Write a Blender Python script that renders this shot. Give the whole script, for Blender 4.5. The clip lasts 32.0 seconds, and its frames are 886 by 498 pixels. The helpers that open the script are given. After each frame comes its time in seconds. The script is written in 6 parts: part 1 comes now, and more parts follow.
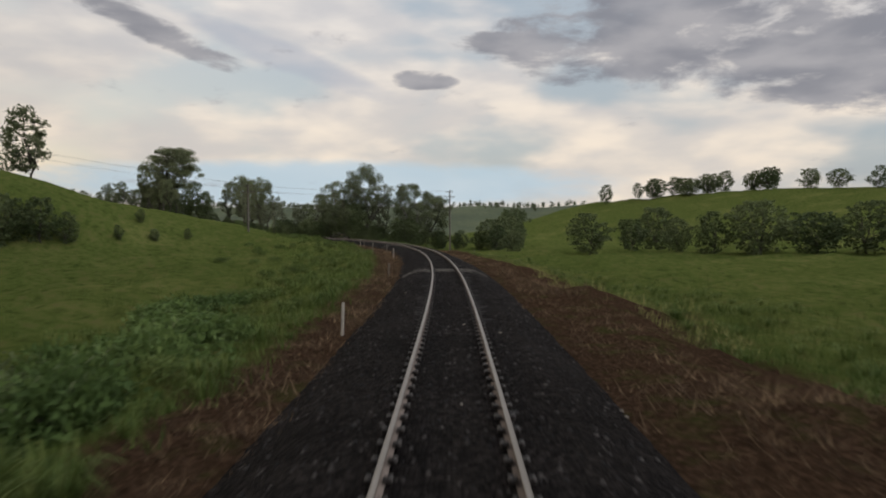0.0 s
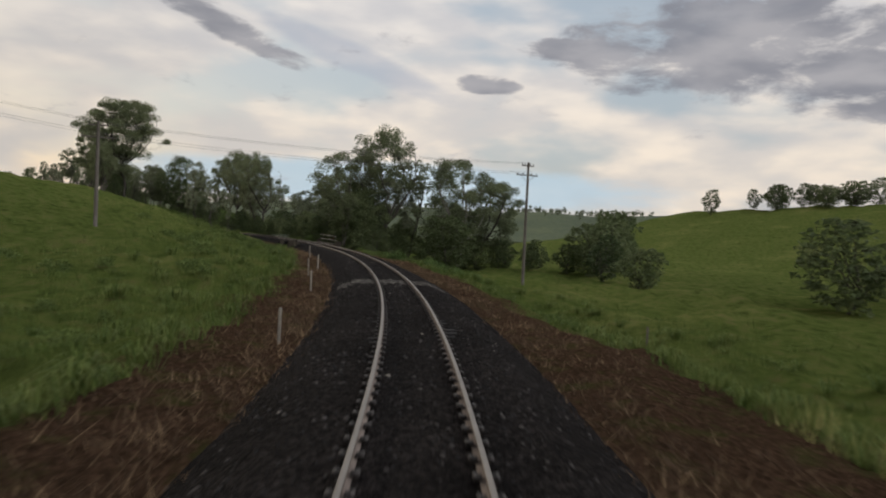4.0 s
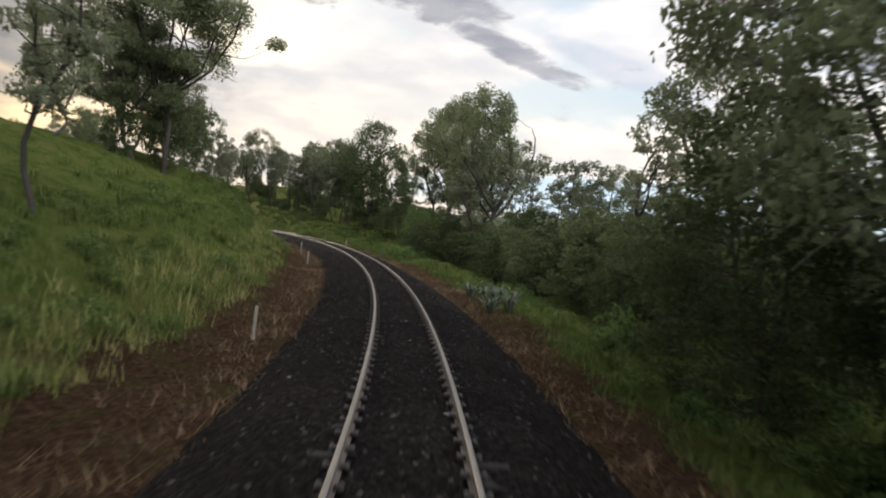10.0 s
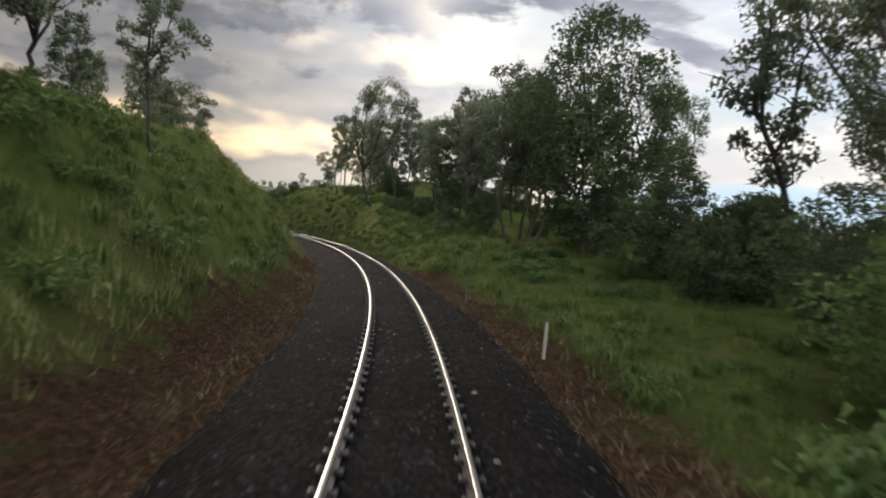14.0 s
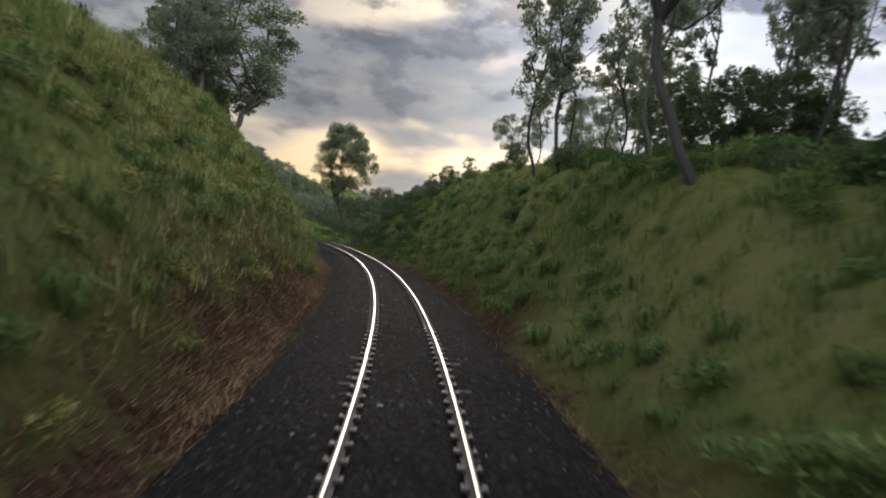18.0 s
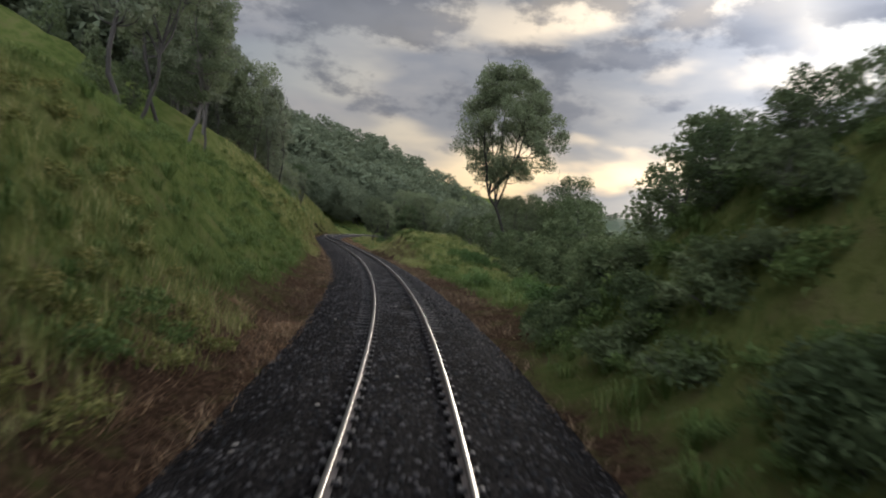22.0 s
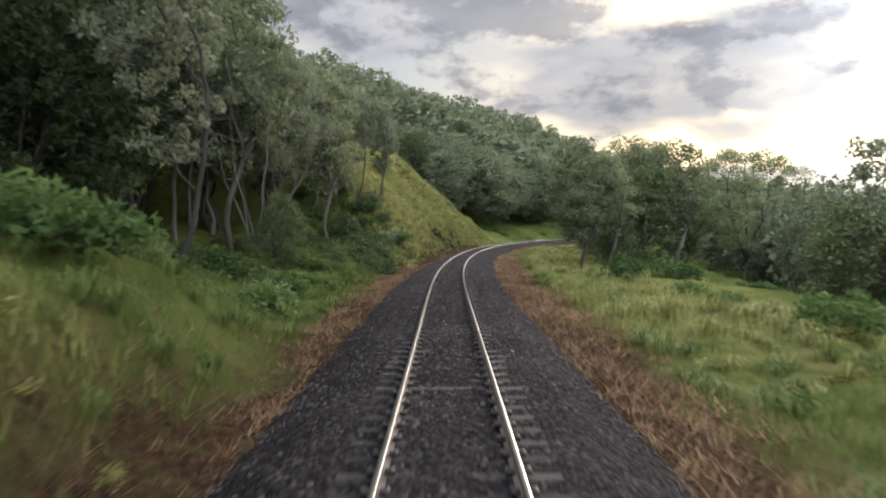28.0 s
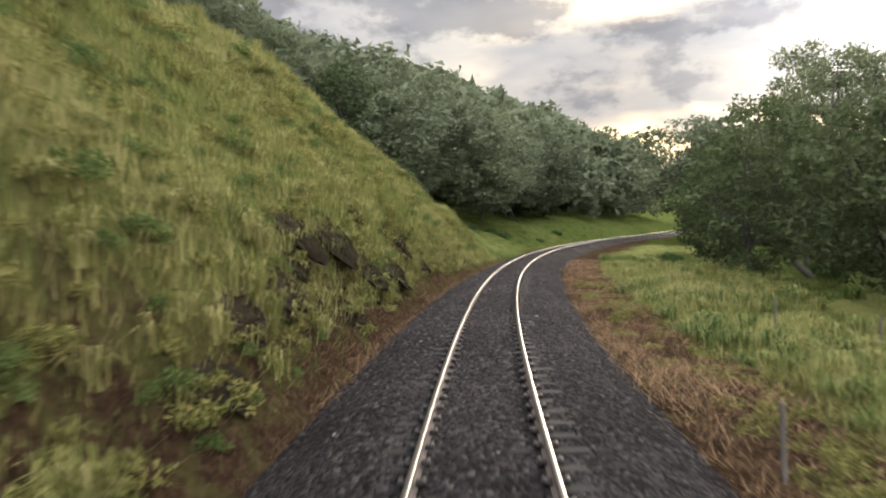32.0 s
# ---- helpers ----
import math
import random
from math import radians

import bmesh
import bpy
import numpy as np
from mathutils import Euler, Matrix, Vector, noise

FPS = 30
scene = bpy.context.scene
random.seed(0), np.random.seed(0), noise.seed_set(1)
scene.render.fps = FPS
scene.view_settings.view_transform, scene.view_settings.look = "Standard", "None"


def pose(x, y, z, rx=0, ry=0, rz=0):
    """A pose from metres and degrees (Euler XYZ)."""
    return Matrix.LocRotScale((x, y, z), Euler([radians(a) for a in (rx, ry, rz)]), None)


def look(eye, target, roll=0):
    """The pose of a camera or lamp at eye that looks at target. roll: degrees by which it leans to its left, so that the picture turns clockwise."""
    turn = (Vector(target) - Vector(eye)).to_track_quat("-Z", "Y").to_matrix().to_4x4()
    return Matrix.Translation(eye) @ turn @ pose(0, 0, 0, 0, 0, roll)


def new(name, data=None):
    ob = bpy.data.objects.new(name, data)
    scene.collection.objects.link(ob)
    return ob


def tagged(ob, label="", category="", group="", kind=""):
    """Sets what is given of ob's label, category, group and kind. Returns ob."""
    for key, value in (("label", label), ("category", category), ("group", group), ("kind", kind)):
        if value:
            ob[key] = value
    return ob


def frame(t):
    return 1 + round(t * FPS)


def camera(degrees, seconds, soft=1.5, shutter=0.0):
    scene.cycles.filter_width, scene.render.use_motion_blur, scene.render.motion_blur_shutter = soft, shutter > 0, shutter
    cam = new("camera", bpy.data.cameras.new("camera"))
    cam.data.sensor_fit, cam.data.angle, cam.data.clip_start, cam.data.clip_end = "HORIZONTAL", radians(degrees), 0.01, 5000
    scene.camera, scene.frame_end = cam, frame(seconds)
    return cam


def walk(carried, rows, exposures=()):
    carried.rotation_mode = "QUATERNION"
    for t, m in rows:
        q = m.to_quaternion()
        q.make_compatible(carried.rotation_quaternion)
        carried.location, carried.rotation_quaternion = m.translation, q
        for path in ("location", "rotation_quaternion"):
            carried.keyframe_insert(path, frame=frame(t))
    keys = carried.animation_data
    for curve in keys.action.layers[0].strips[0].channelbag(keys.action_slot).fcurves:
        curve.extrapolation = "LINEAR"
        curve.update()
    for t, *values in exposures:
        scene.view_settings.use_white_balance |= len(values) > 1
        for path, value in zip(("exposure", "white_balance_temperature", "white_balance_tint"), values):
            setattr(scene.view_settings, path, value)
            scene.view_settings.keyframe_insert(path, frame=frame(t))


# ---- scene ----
cam = camera(65.0, 32.0, soft=2.0, shutter=0.28)

# seconds, eye x y z, heading, pitch, lean to the right (degrees)
PATH = [
    (0.0, 0.029, 0.000, 2.535, 0.704, -1.847, 0.203),
    (0.5, 0.039, 8.751, 2.535, 0.783, -1.696, 0.209),
    (1.0, 0.040, 17.480, 2.535, 0.909, -1.689, 0.023),
    (1.5, -0.014, 26.188, 2.535, 1.097, -1.750, -0.505),
    (2.0, -0.158, 34.874, 2.535, 1.415, -1.805, -1.006),
    (2.5, -0.418, 43.535, 2.535, 2.036, -1.774, -1.373),
    (3.0, -0.821, 52.170, 2.535, 2.923, -1.726, -1.825),
    (3.5, -1.388, 60.774, 2.535, 3.966, -1.678, -2.277),
    (4.0, -2.147, 69.342, 2.535, 5.225, -1.630, -2.730),
    (4.5, -3.131, 77.866, 2.535, 6.739, -1.582, -3.182),
    (5.0, -4.373, 86.334, 2.535, 8.664, -1.586, -3.506),
    (5.5, -5.888, 94.736, 2.535, 10.353, -1.563, -3.670),
    (6.0, -7.682, 103.061, 2.535, 12.220, -1.514, -3.691),
    (6.5, -9.754, 111.299, 2.535, 14.140, -1.445, -3.767),
    (7.0, -12.094, 119.443, 2.535, 15.967, -1.493, -4.144),
    (7.5, -14.696, 127.484, 2.535, 17.920, -1.532, -4.121),
    (8.0, -17.553, 135.416, 2.535, 19.799, -1.557, -4.026),
    (8.5, -20.671, 143.248, 2.535, 21.552, -1.752, -4.169),
    (9.0, -24.051, 150.993, 2.535, 23.337, -1.835, -4.434),
    (9.5, -27.691, 158.642, 2.535, 25.489, -1.605, -4.926),
    (10.0, -31.582, 166.188, 2.535, 27.329, -1.573, -5.162),
    (10.5, -35.707, 173.632, 2.535, 29.033, -1.850, -5.114),
    (11.0, -40.085, 180.954, 2.535, 30.894, -1.824, -4.818),
    (11.5, -44.734, 188.132, 2.535, 32.859, -1.955, -4.672),
    (12.0, -49.640, 195.162, 2.535, 34.723, -1.955, -4.489),
    (12.5, -54.793, 202.037, 2.535, 36.576, -1.922, -4.496),
    (13.0, -60.180, 208.757, 2.535, 38.505, -1.916, -4.532),
    (13.5, -65.794, 215.315, 2.535, 40.194, -1.817, -4.618),
    (14.0, -71.631, 221.703, 2.535, 42.251, -1.781, -4.738),
    (14.5, -77.690, 227.909, 2.535, 44.373, -1.730, -4.859),
    (15.0, -83.976, 233.915, 2.535, 46.597, -1.680, -4.980),
    (15.5, -90.489, 239.703, 2.535, 48.887, -1.630, -5.102),
    (16.0, -97.225, 245.263, 2.535, 50.752, -1.540, -5.196),
    (16.5, -104.161, 250.583, 2.535, 52.544, -1.420, -5.360),
    (17.0, -111.270, 255.658, 2.535, 54.249, -1.432, -5.388),
    (17.5, -118.533, 260.498, 2.535, 56.072, -1.455, -5.164),
    (18.0, -125.935, 265.111, 2.535, 57.892, -1.451, -4.758),
    (18.5, -133.469, 269.493, 2.535, 59.665, -1.414, -4.566),
    (19.0, -141.129, 273.638, 2.535, 61.351, -1.306, -4.560),
    (19.5, -148.905, 277.546, 2.535, 63.074, -1.286, -4.759),
    (20.0, -156.779, 281.235, 2.535, 64.696, -1.346, -4.927),
    (20.5, -164.764, 284.668, 2.535, 66.361, -1.267, -5.018),
    (21.0, -172.842, 287.856, 2.535, 68.051, -1.230, -4.973),
    (21.5, -181.006, 290.796, 2.535, 69.803, -1.295, -4.962),
    (22.0, -189.248, 293.493, 2.535, 71.475, -1.261, -4.706),
    (22.5, -197.556, 295.953, 2.535, 73.134, -1.320, -4.630),
    (23.0, -205.923, 298.181, 2.535, 74.740, -1.390, -4.468),
    (23.5, -214.337, 300.200, 2.535, 76.388, -1.336, -4.327),
    (24.0, -222.791, 302.012, 2.535, 77.994, -1.489, -4.119),
    (24.5, -231.240, 303.621, 2.535, 79.440, -1.734, -3.595),
    (25.0, -239.634, 305.053, 2.535, 80.673, -1.819, -2.792),
    (25.5, -247.968, 306.323, 2.535, 81.478, -1.585, -2.070),
    (26.0, -256.236, 307.458, 2.535, 82.471, -1.346, -1.557),
    (26.5, -264.436, 308.447, 2.535, 83.088, -1.614, -0.919),
    (27.0, -272.555, 309.391, 2.535, 83.282, -1.634, -0.564),
    (27.5, -280.585, 310.353, 2.535, 83.602, -1.665, -0.222),
    (28.0, -288.534, 311.280, 2.535, 83.998, -1.697, 0.119),
    (28.5, -296.397, 312.212, 2.535, 84.597, -1.658, 0.464),
    (29.0, -304.177, 313.117, 2.535, 84.613, -1.620, 0.905),
    (29.5, -311.882, 313.931, 2.535, 84.319, -1.857, 1.353),
    (30.0, -319.497, 314.770, 2.535, 83.845, -2.125, 1.364),
    (30.5, -327.015, 315.714, 2.535, 83.437, -1.936, 1.494),
    (31.0, -334.430, 316.772, 2.535, 82.945, -1.796, 1.448),
    (31.5, -341.737, 317.977, 2.535, 82.490, -1.661, 1.725),
    (32.0, -348.938, 319.293, 2.535, 81.703, -1.742, 1.994),
]


def aim(x, y, z, yaw, pitch, lean):
    a, b = radians(yaw), radians(pitch)
    way = Vector((-math.sin(a) * math.cos(b), math.cos(a) * math.cos(b), math.sin(b)))
    return look((x, y, z), Vector((x, y, z)) + way, -lean)


# seconds, stops, white balance, tint
EXPOSURE = [(0.0, -0.15, 6500, 10), (6.0, -0.1, 6400, 10), (9.0, 0.25, 6250, 10), (10.0, 0.45, 6350, 10), (11.0, 0.25, 6250, 10), (13.0, 0.35, 6100, 10), (15.5, 0.38, 6000, 10), (17.0, 0.4, 5650, 10), (18.0, 0.4, 5750, 10), (20.0, 0.44, 5850, 10), (22.0, 0.45, 5750, 10), (24.0, 0.75, 5500, 10),
            (26.0, 0.95, 6050, 10), (29.0, 1.5, 6000, 10), (31.0, 1.55, 6350, 10), (32.0, 1.5, 6400, 10)]
walk(cam, [(row[0], aim(*row[1:])) for row in PATH], EXPOSURE)

# ------------------------------------------------------------------ sky and sun
SUN_YAW, SUN_HEIGHT = 60.0, 13.0
world = bpy.data.worlds.new("sky")
scene.world = world
world.use_nodes = True
wn, wl = world.node_tree.nodes, world.node_tree.links
wn.clear()


def wmath(op, a, b=None, c=None):
    n = wn.new("ShaderNodeMath")
    n.operation = op
    for i, v in enumerate((a, b, c)):
        if v is None:
            continue
        if isinstance(v, (int, float)):
            n.inputs[i].default_value = v
        else:
            wl.new(v, n.inputs[i])
    return n.outputs[0]


def wmix(fac, a, b, blend="MIX"):
    n = wn.new("ShaderNodeMix")
    n.data_type, n.blend_type = "RGBA", blend
    for i, v in ((0, fac), (6, a), (7, b)):
        if isinstance(v, tuple):
            n.inputs[i].default_value = (*v, 1)
        elif isinstance(v, (int, float)):
            n.inputs[i].default_value = v
        else:
            wl.new(v, n.inputs[i])
    return n.outputs[2]


def wramp(fac, stops):
    n = wn.new("ShaderNodeMapRange")
    n.interpolation_type = "SMOOTHSTEP"
    wl.new(fac, n.inputs[0])
    for i, v in enumerate(stops):
        n.inputs[1 + i].default_value = v
    return n.outputs[0]


sky = wn.new("ShaderNodeTexSky")
sky.sky_type, sky.sun_disc = "NISHITA", False
sky.sun_elevation, sky.sun_rotation = radians(SUN_HEIGHT), radians(-SUN_YAW)
sky.air_density, sky.dust_density = 1.3, 2.5
coord = wn.new("ShaderNodeTexCoord")
split = wn.new("ShaderNodeSeparateXYZ")
wl.new(coord.outputs["Generated"], split.inputs[0])
dx, dy, dz = split.outputs

yaw_of = wmath("MULTIPLY", wmath("ARCTAN2", wmath("MULTIPLY", dx, -1.0), dy), 57.2958)
height_of = wmath("MULTIPLY", wmath("ARCSINE", dz), 57.2958)
turned = wn.new("ShaderNodeCombineXYZ")
wl.new(wmath("MULTIPLY", yaw_of, 0.16), turned.inputs[0])
wl.new(wmath("MULTIPLY", height_of, 0.42), turned.inputs[1])


def anoise(scale, detail, rough, shift, warp=0.0, across=1.0):
    m = wn.new("ShaderNodeMapping")
    m.inputs[1].default_value, m.inputs[3].default_value = shift, (across, 1.0, 1.0)
    wl.new(turned.outputs[0], m.inputs[0])
    n = wn.new("ShaderNodeTexNoise")
    wl.new(m.outputs[0], n.inputs["Vector"])
    n.inputs["Scale"].default_value, n.inputs["Detail"].default_value = scale, detail
    n.inputs["Roughness"].default_value, n.inputs["Distortion"].default_value = rough, warp
    return n.outputs["Fac"]


ragged = anoise(1.05, 10.0, 0.62, (3.1, 7.7, 0), 0.25)
fine = anoise(0.9, 6.0, 0.44, (1.3, 4.7, 0), 0.1)


def bank(yaw, height, wide, tall, lean=0.0):
    """How far inside one cloud mass a direction is: 1 in its middle, 0 at its rim."""
    a = wmath("SUBTRACT", yaw_of, yaw)
    b = wmath("SUBTRACT", height_of, height)
    if lean:
        b = wmath("ADD", b, wmath("MULTIPLY", a, lean))
    a, b = wmath("DIVIDE", a, wide), wmath("DIVIDE", b, tall)
    return wmath("MAXIMUM", wmath("SUBTRACT", 1.0, wmath("ADD", wmath("MULTIPLY", a, a), wmath("MULTIPLY", b, b))), 0.0)


masses = None
for spec in ((-16, 14.6, 14, 4.4), (-29, 12.2, 13, 4.6, -0.1), (-4, 14.6, 5.5, 1.0), (2.2, 11.8, 3.2, 0.9), (23.5, 14.8, 8.0, 1.25, -0.37), (31, 18.2, 9, 2.0, -0.2), (44, 18.5, 9, 2.4)):
    m = bank(*spec)
    masses = m if masses is None else wmath("MAXIMUM", masses, m)
streak = wramp(wmath("ADD", bank(13.0, 13.2, 10, 1.5, -0.33), wmath("SUBTRACT", ragged, 0.5)), (0.1, 0.8, 0.0, 0.6))
clear = wramp(wmath("ADD", bank(10.0, 3.4, 30, 2.6), wmath("MULTIPLY", wmath("SUBTRACT", ragged, 0.5), 0.8)), (0.25, 0.75, 0.0, 0.85))
overhead = wramp(dz, (0.30, 0.5, 0.0, 0.45))
body = wmath("ADD", wmath("MAXIMUM", wmath("POWER", masses, 0.6), overhead), wmath("MULTIPLY", wmath("SUBTRACT", ragged, 0.5), 2.7))
broken = wramp(yaw_of, (38.0, 52.0, 0.0, 1.0))  # the sky breaks up into small cloud towards the sun
lumps = wmath("ADD", anoise(0.72, 9.0, 0.60, (5.3, 1.9, 0), 0.0, 1.45), wmath("MULTIPLY", wramp(height_of, (4.0, 20.0, -0.10, 0.10)), 1.0))
dark = wmath("MAXIMUM", wmath("MULTIPLY", wramp(body, (0.28, 0.85, 0.0, 1.0)), wramp(broken, (0.0, 1.0, 1.0, 0.0))),
             wmath("MULTIPLY", wramp(lumps, (0.48, 0.63, 0.0, 0.74)), broken))
veil = wramp(wmath("ADD", anoise(0.36, 4.0, 0.45, (8.4, 2.2, 0), 0.15), wmath("MULTIPLY", wmath("SUBTRACT", fine, 0.5), 0.3)), (0.34, 0.54, 0.15, 1.0))
lit = wramp(fine, (0.36, 0.74, 0.0, 1.0))
near_sun = wramp(wmath("ADD", wmath("ABSOLUTE", wmath("SUBTRACT", yaw_of, SUN_YAW)), wmath("MULTIPLY", wmath("ABSOLUTE", wmath("SUBTRACT", height_of, 9.0)), 2.2)), (0.0, 26.0, 0.26, 0.0))
skyblue = wmix(0.6, wmix(1.0, sky.outputs[0], (0.12, 0.12, 0.12), "MULTIPLY"), (0.46, 0.55, 0.66))
cream = wmix(lit, (0.66, 0.615, 0.57), (0.95, 0.82, 0.67))
low_band = wramp(height_of, (3.0, 18.0, 1.0, 0.0))
cream = wmix(low_band, wmix(lit, (0.62, 0.61, 0.62), (0.84, 0.79, 0.74)), cream)
clouded = wmix(clear, wmix(streak, wmix(veil, skyblue, cream), (0.44, 0.47, 0.54)), (0.50, 0.63, 0.72))
grey = wmix(wramp(fine, (0.35, 0.65, 0.0, 1.0)), (0.24, 0.245, 0.28), (0.38, 0.375, 0.40))
clouded = wmix(wmath("MULTIPLY", dark, 0.92), clouded, grey)
clouded = wmix(wmath("MULTIPLY", near_sun, wmath("SUBTRACT", 1.0, wmath("MULTIPLY", dark, 0.7))), clouded, wmix(lit, (0.62, 0.58, 0.52), (0.98, 0.85, 0.66)))
heavier = wmath("MULTIPLY", wramp(yaw_of, (39.0, 68.0, 0.97, 0.36)), wramp(yaw_of, (12.0, 38.0, 1.13, 1.0)))
facing = wmath("ADD", wmath("MULTIPLY", dx, -math.sin(radians(SUN_YAW))), wmath("MULTIPLY", dy, math.cos(radians(SUN_YAW))))
rear_fill = wramp(facing, (-0.7, -0.05, 2.5, 1.0))  # unseen sky opposite the sun brightened as fill for banks and trees
ground_side = wramp(dz, (-0.06, 0.0, 1.0, 0.0))
clouded = wmix(ground_side, clouded, (0.07, 0.08, 0.05))
glow = wn.new("ShaderNodeBackground")
wl.new(clouded, glow.inputs[0])
wl.new(wmath("MULTIPLY", wmath("MULTIPLY", wramp(dz, (0.34, 0.75, 1.0, 2.0)), heavier), rear_fill), glow.inputs[1])  # sky above the view brightened, added to light the ground
wout = wn.new("ShaderNodeOutputWorld")
wl.new(glow.outputs[0], wout.inputs[0])

sun = new("sun", bpy.data.lights.new("sun", "SUN"))
sun.data.energy, sun.data.angle, sun.data.color = 1.6, radians(14), (1.0, 0.86, 0.68)
sa, sb = radians(SUN_YAW), radians(SUN_HEIGHT)
sun.matrix_world = look((0, 0, 60), Vector((0, 0, 60)) - Vector((-math.sin(sa) * math.cos(sb), math.cos(sa) * math.cos(sb), math.sin(sb))))


# ------------------------------------------------------------------ materials
def material(name, colours, scale=4.0, rough=0.85, bump=0.3, fine_scale=None, spread=0.0, metal=0.0, through_light=0.0, islands=False, stretch=(1, 1, 1), depth=0.05, gloss=0.25):
    """Two scales of noise run through three colours; spread varies it from piece to piece."""
    m = bpy.data.materials.new(name)
    m.use_nodes = True
    n, l = m.node_tree.nodes, m.node_tree.links
    n.clear()
    out = n.new("ShaderNodeOutputMaterial")
    tex = n.new("ShaderNodeTexCoord")
    mp = n.new("ShaderNodeMapping")
    mp.inputs["Scale"].default_value = stretch
    l.new(tex.outputs["Object"], mp.inputs[0])
    a, b = n.new("ShaderNodeTexNoise"), n.new("ShaderNodeTexNoise")
    for t, s, d in ((a, scale, 3.0), (b, fine_scale or scale * 9, 5.0)):
        l.new(mp.outputs[0], t.inputs["Vector"])
        t.inputs["Scale"].default_value, t.inputs["Detail"].default_value = s, d
    mix = n.new("ShaderNodeMath")
    mix.operation = "MULTIPLY_ADD"
    mix.inputs[1].default_value = 0.45
    l.new(b.outputs["Fac"], mix.inputs[0])
    half = n.new("ShaderNodeMath")
    half.operation = "MULTIPLY"
    half.inputs[1].default_value = 0.55
    l.new(a.outputs["Fac"], half.inputs[0])
    l.new(half.outputs[0], mix.inputs[2])
    value = mix.outputs[0]
    if spread:
        if islands:
            info = n.new("ShaderNodeNewGeometry").outputs["Random Per Island"]
        else:
            info = n.new("ShaderNodeObjectInfo").outputs["Random"]
        c = n.new("ShaderNodeMath")
        c.operation, c.inputs[1].default_value, c.inputs[2].default_value = "MULTIPLY_ADD", spread, -spread / 2
        l.new(info, c.inputs[0])
        add = n.new("ShaderNodeMath")
        l.new(value, add.inputs[0])
        l.new(c.outputs[0], add.inputs[1])
        value = add.outputs[0]
    ramp = n.new("ShaderNodeValToRGB")
    l.new(value, ramp.inputs[0])
    e = ramp.color_ramp.elements
    e[0].position, e[1].position = 0.3, 0.7
    e[0].color, e[1].color = (*colours[0], 1), (*colours[2], 1)
    mid = e.new(0.5)
    mid.color = (*colours[1], 1)
    shade = n.new("ShaderNodeBsdfPrincipled")
    l.new(ramp.outputs[0], shade.inputs["Base Color"])
    shade.inputs["Roughness"].default_value, shade.inputs["Metallic"].default_value = rough, metal
    shade.inputs["Specular IOR Level"].default_value = gloss if not through_light else 0.08
    if bump:
        bp = n.new("ShaderNodeBump")
        bp.inputs["Strength"].default_value, bp.inputs["Distance"].default_value = bump, depth
        l.new(mix.outputs[0], bp.inputs["Height"])
        l.new(bp.outputs[0], shade.inputs["Normal"])
    end = shade.outputs[0]
    if through_light:
        tr = n.new("ShaderNodeBsdfTranslucent")
        l.new(ramp.outputs[0], tr.inputs[0])
        ms = n.new("ShaderNodeMixShader")
        ms.inputs[0].default_value = through_light
        l.new(end, ms.inputs[1])
        l.new(tr.outputs[0], ms.inputs[2])
        end = ms.outputs[0]
    l.new(end, out.inputs[0])
    return m


LEAF_DARK = material("gum_leaves", ((0.084, 0.102, 0.054), (0.136, 0.157, 0.084), (0.192, 0.210, 0.118)), 0.35, 0.6, 0, 3.0, 0.25, through_light=0.48)
LEAF_GREY = material("grey_green_leaves", ((0.098, 0.113, 0.070), (0.150, 0.166, 0.104), (0.200, 0.214, 0.138)), 0.35, 0.6, 0, 3.0, 0.25, through_light=0.48)
LEAF_FAR = material("woodland_leaves", ((0.070, 0.085, 0.050), (0.104, 0.122, 0.074), (0.140, 0.158, 0.096)), 0.05, 0.7, 0, 0.5, 0.12, through_light=0.35, islands=True)
LEAF_BRIGHT = material("bush_leaves", ((0.038, 0.064, 0.020), (0.068, 0.108, 0.032), (0.110, 0.155, 0.050)), 0.5, 0.6, 0, 4.0, 0.3, through_light=0.35)
LEAF_GOLD = material("seeding_bank_leaves", ((0.066, 0.074, 0.020), (0.135, 0.138, 0.040), (0.24, 0.215, 0.080)), 0.3, 0.7, 0, 2.5, 0.5, through_light=0.4, islands=True)
LEAF_WEED = material("weed_leaves", ((0.050, 0.074, 0.022), (0.085, 0.120, 0.036), (0.130, 0.165, 0.055)), 0.2, 0.7, 0, 2.0, 0.35, through_light=0.4, islands=True)
LEAF_BUSH = material("dark_bush_leaves", ((0.046, 0.064, 0.027), (0.080, 0.102, 0.045), (0.120, 0.142, 0.068)), 0.35, 0.65, 0, 3.0, 0.3, through_light=0.42)
BARK = material("gum_bark", ((0.022, 0.019, 0.016), (0.048, 0.042, 0.036), (0.105, 0.094, 0.08)), 0.8, 0.9, 0.5, 7.0, 0.3, stretch=(1, 1, 0.25), depth=0.03)
BARK_PALE = material("pale_bark", ((0.065, 0.058, 0.05), (0.125, 0.115, 0.098), (0.21, 0.195, 0.17)), 0.9, 0.85, 0.4, 7.0, 0.2, stretch=(1, 1, 0.25), depth=0.02)
GRASS_GREEN = material("long_grass", ((0.045, 0.072, 0.018), (0.078, 0.110, 0.028), (0.120, 0.142, 0.044)), 0.08, 0.7, 0, 1.2, 0.35, through_light=0.35, islands=True)
GRASS_GOLD = material("seeding_grass", ((0.12, 0.135, 0.038), (0.20, 0.205, 0.068), (0.32, 0.29, 0.13)), 0.12, 0.7, 0, 1.5, 0.4, through_light=0.35, islands=True)
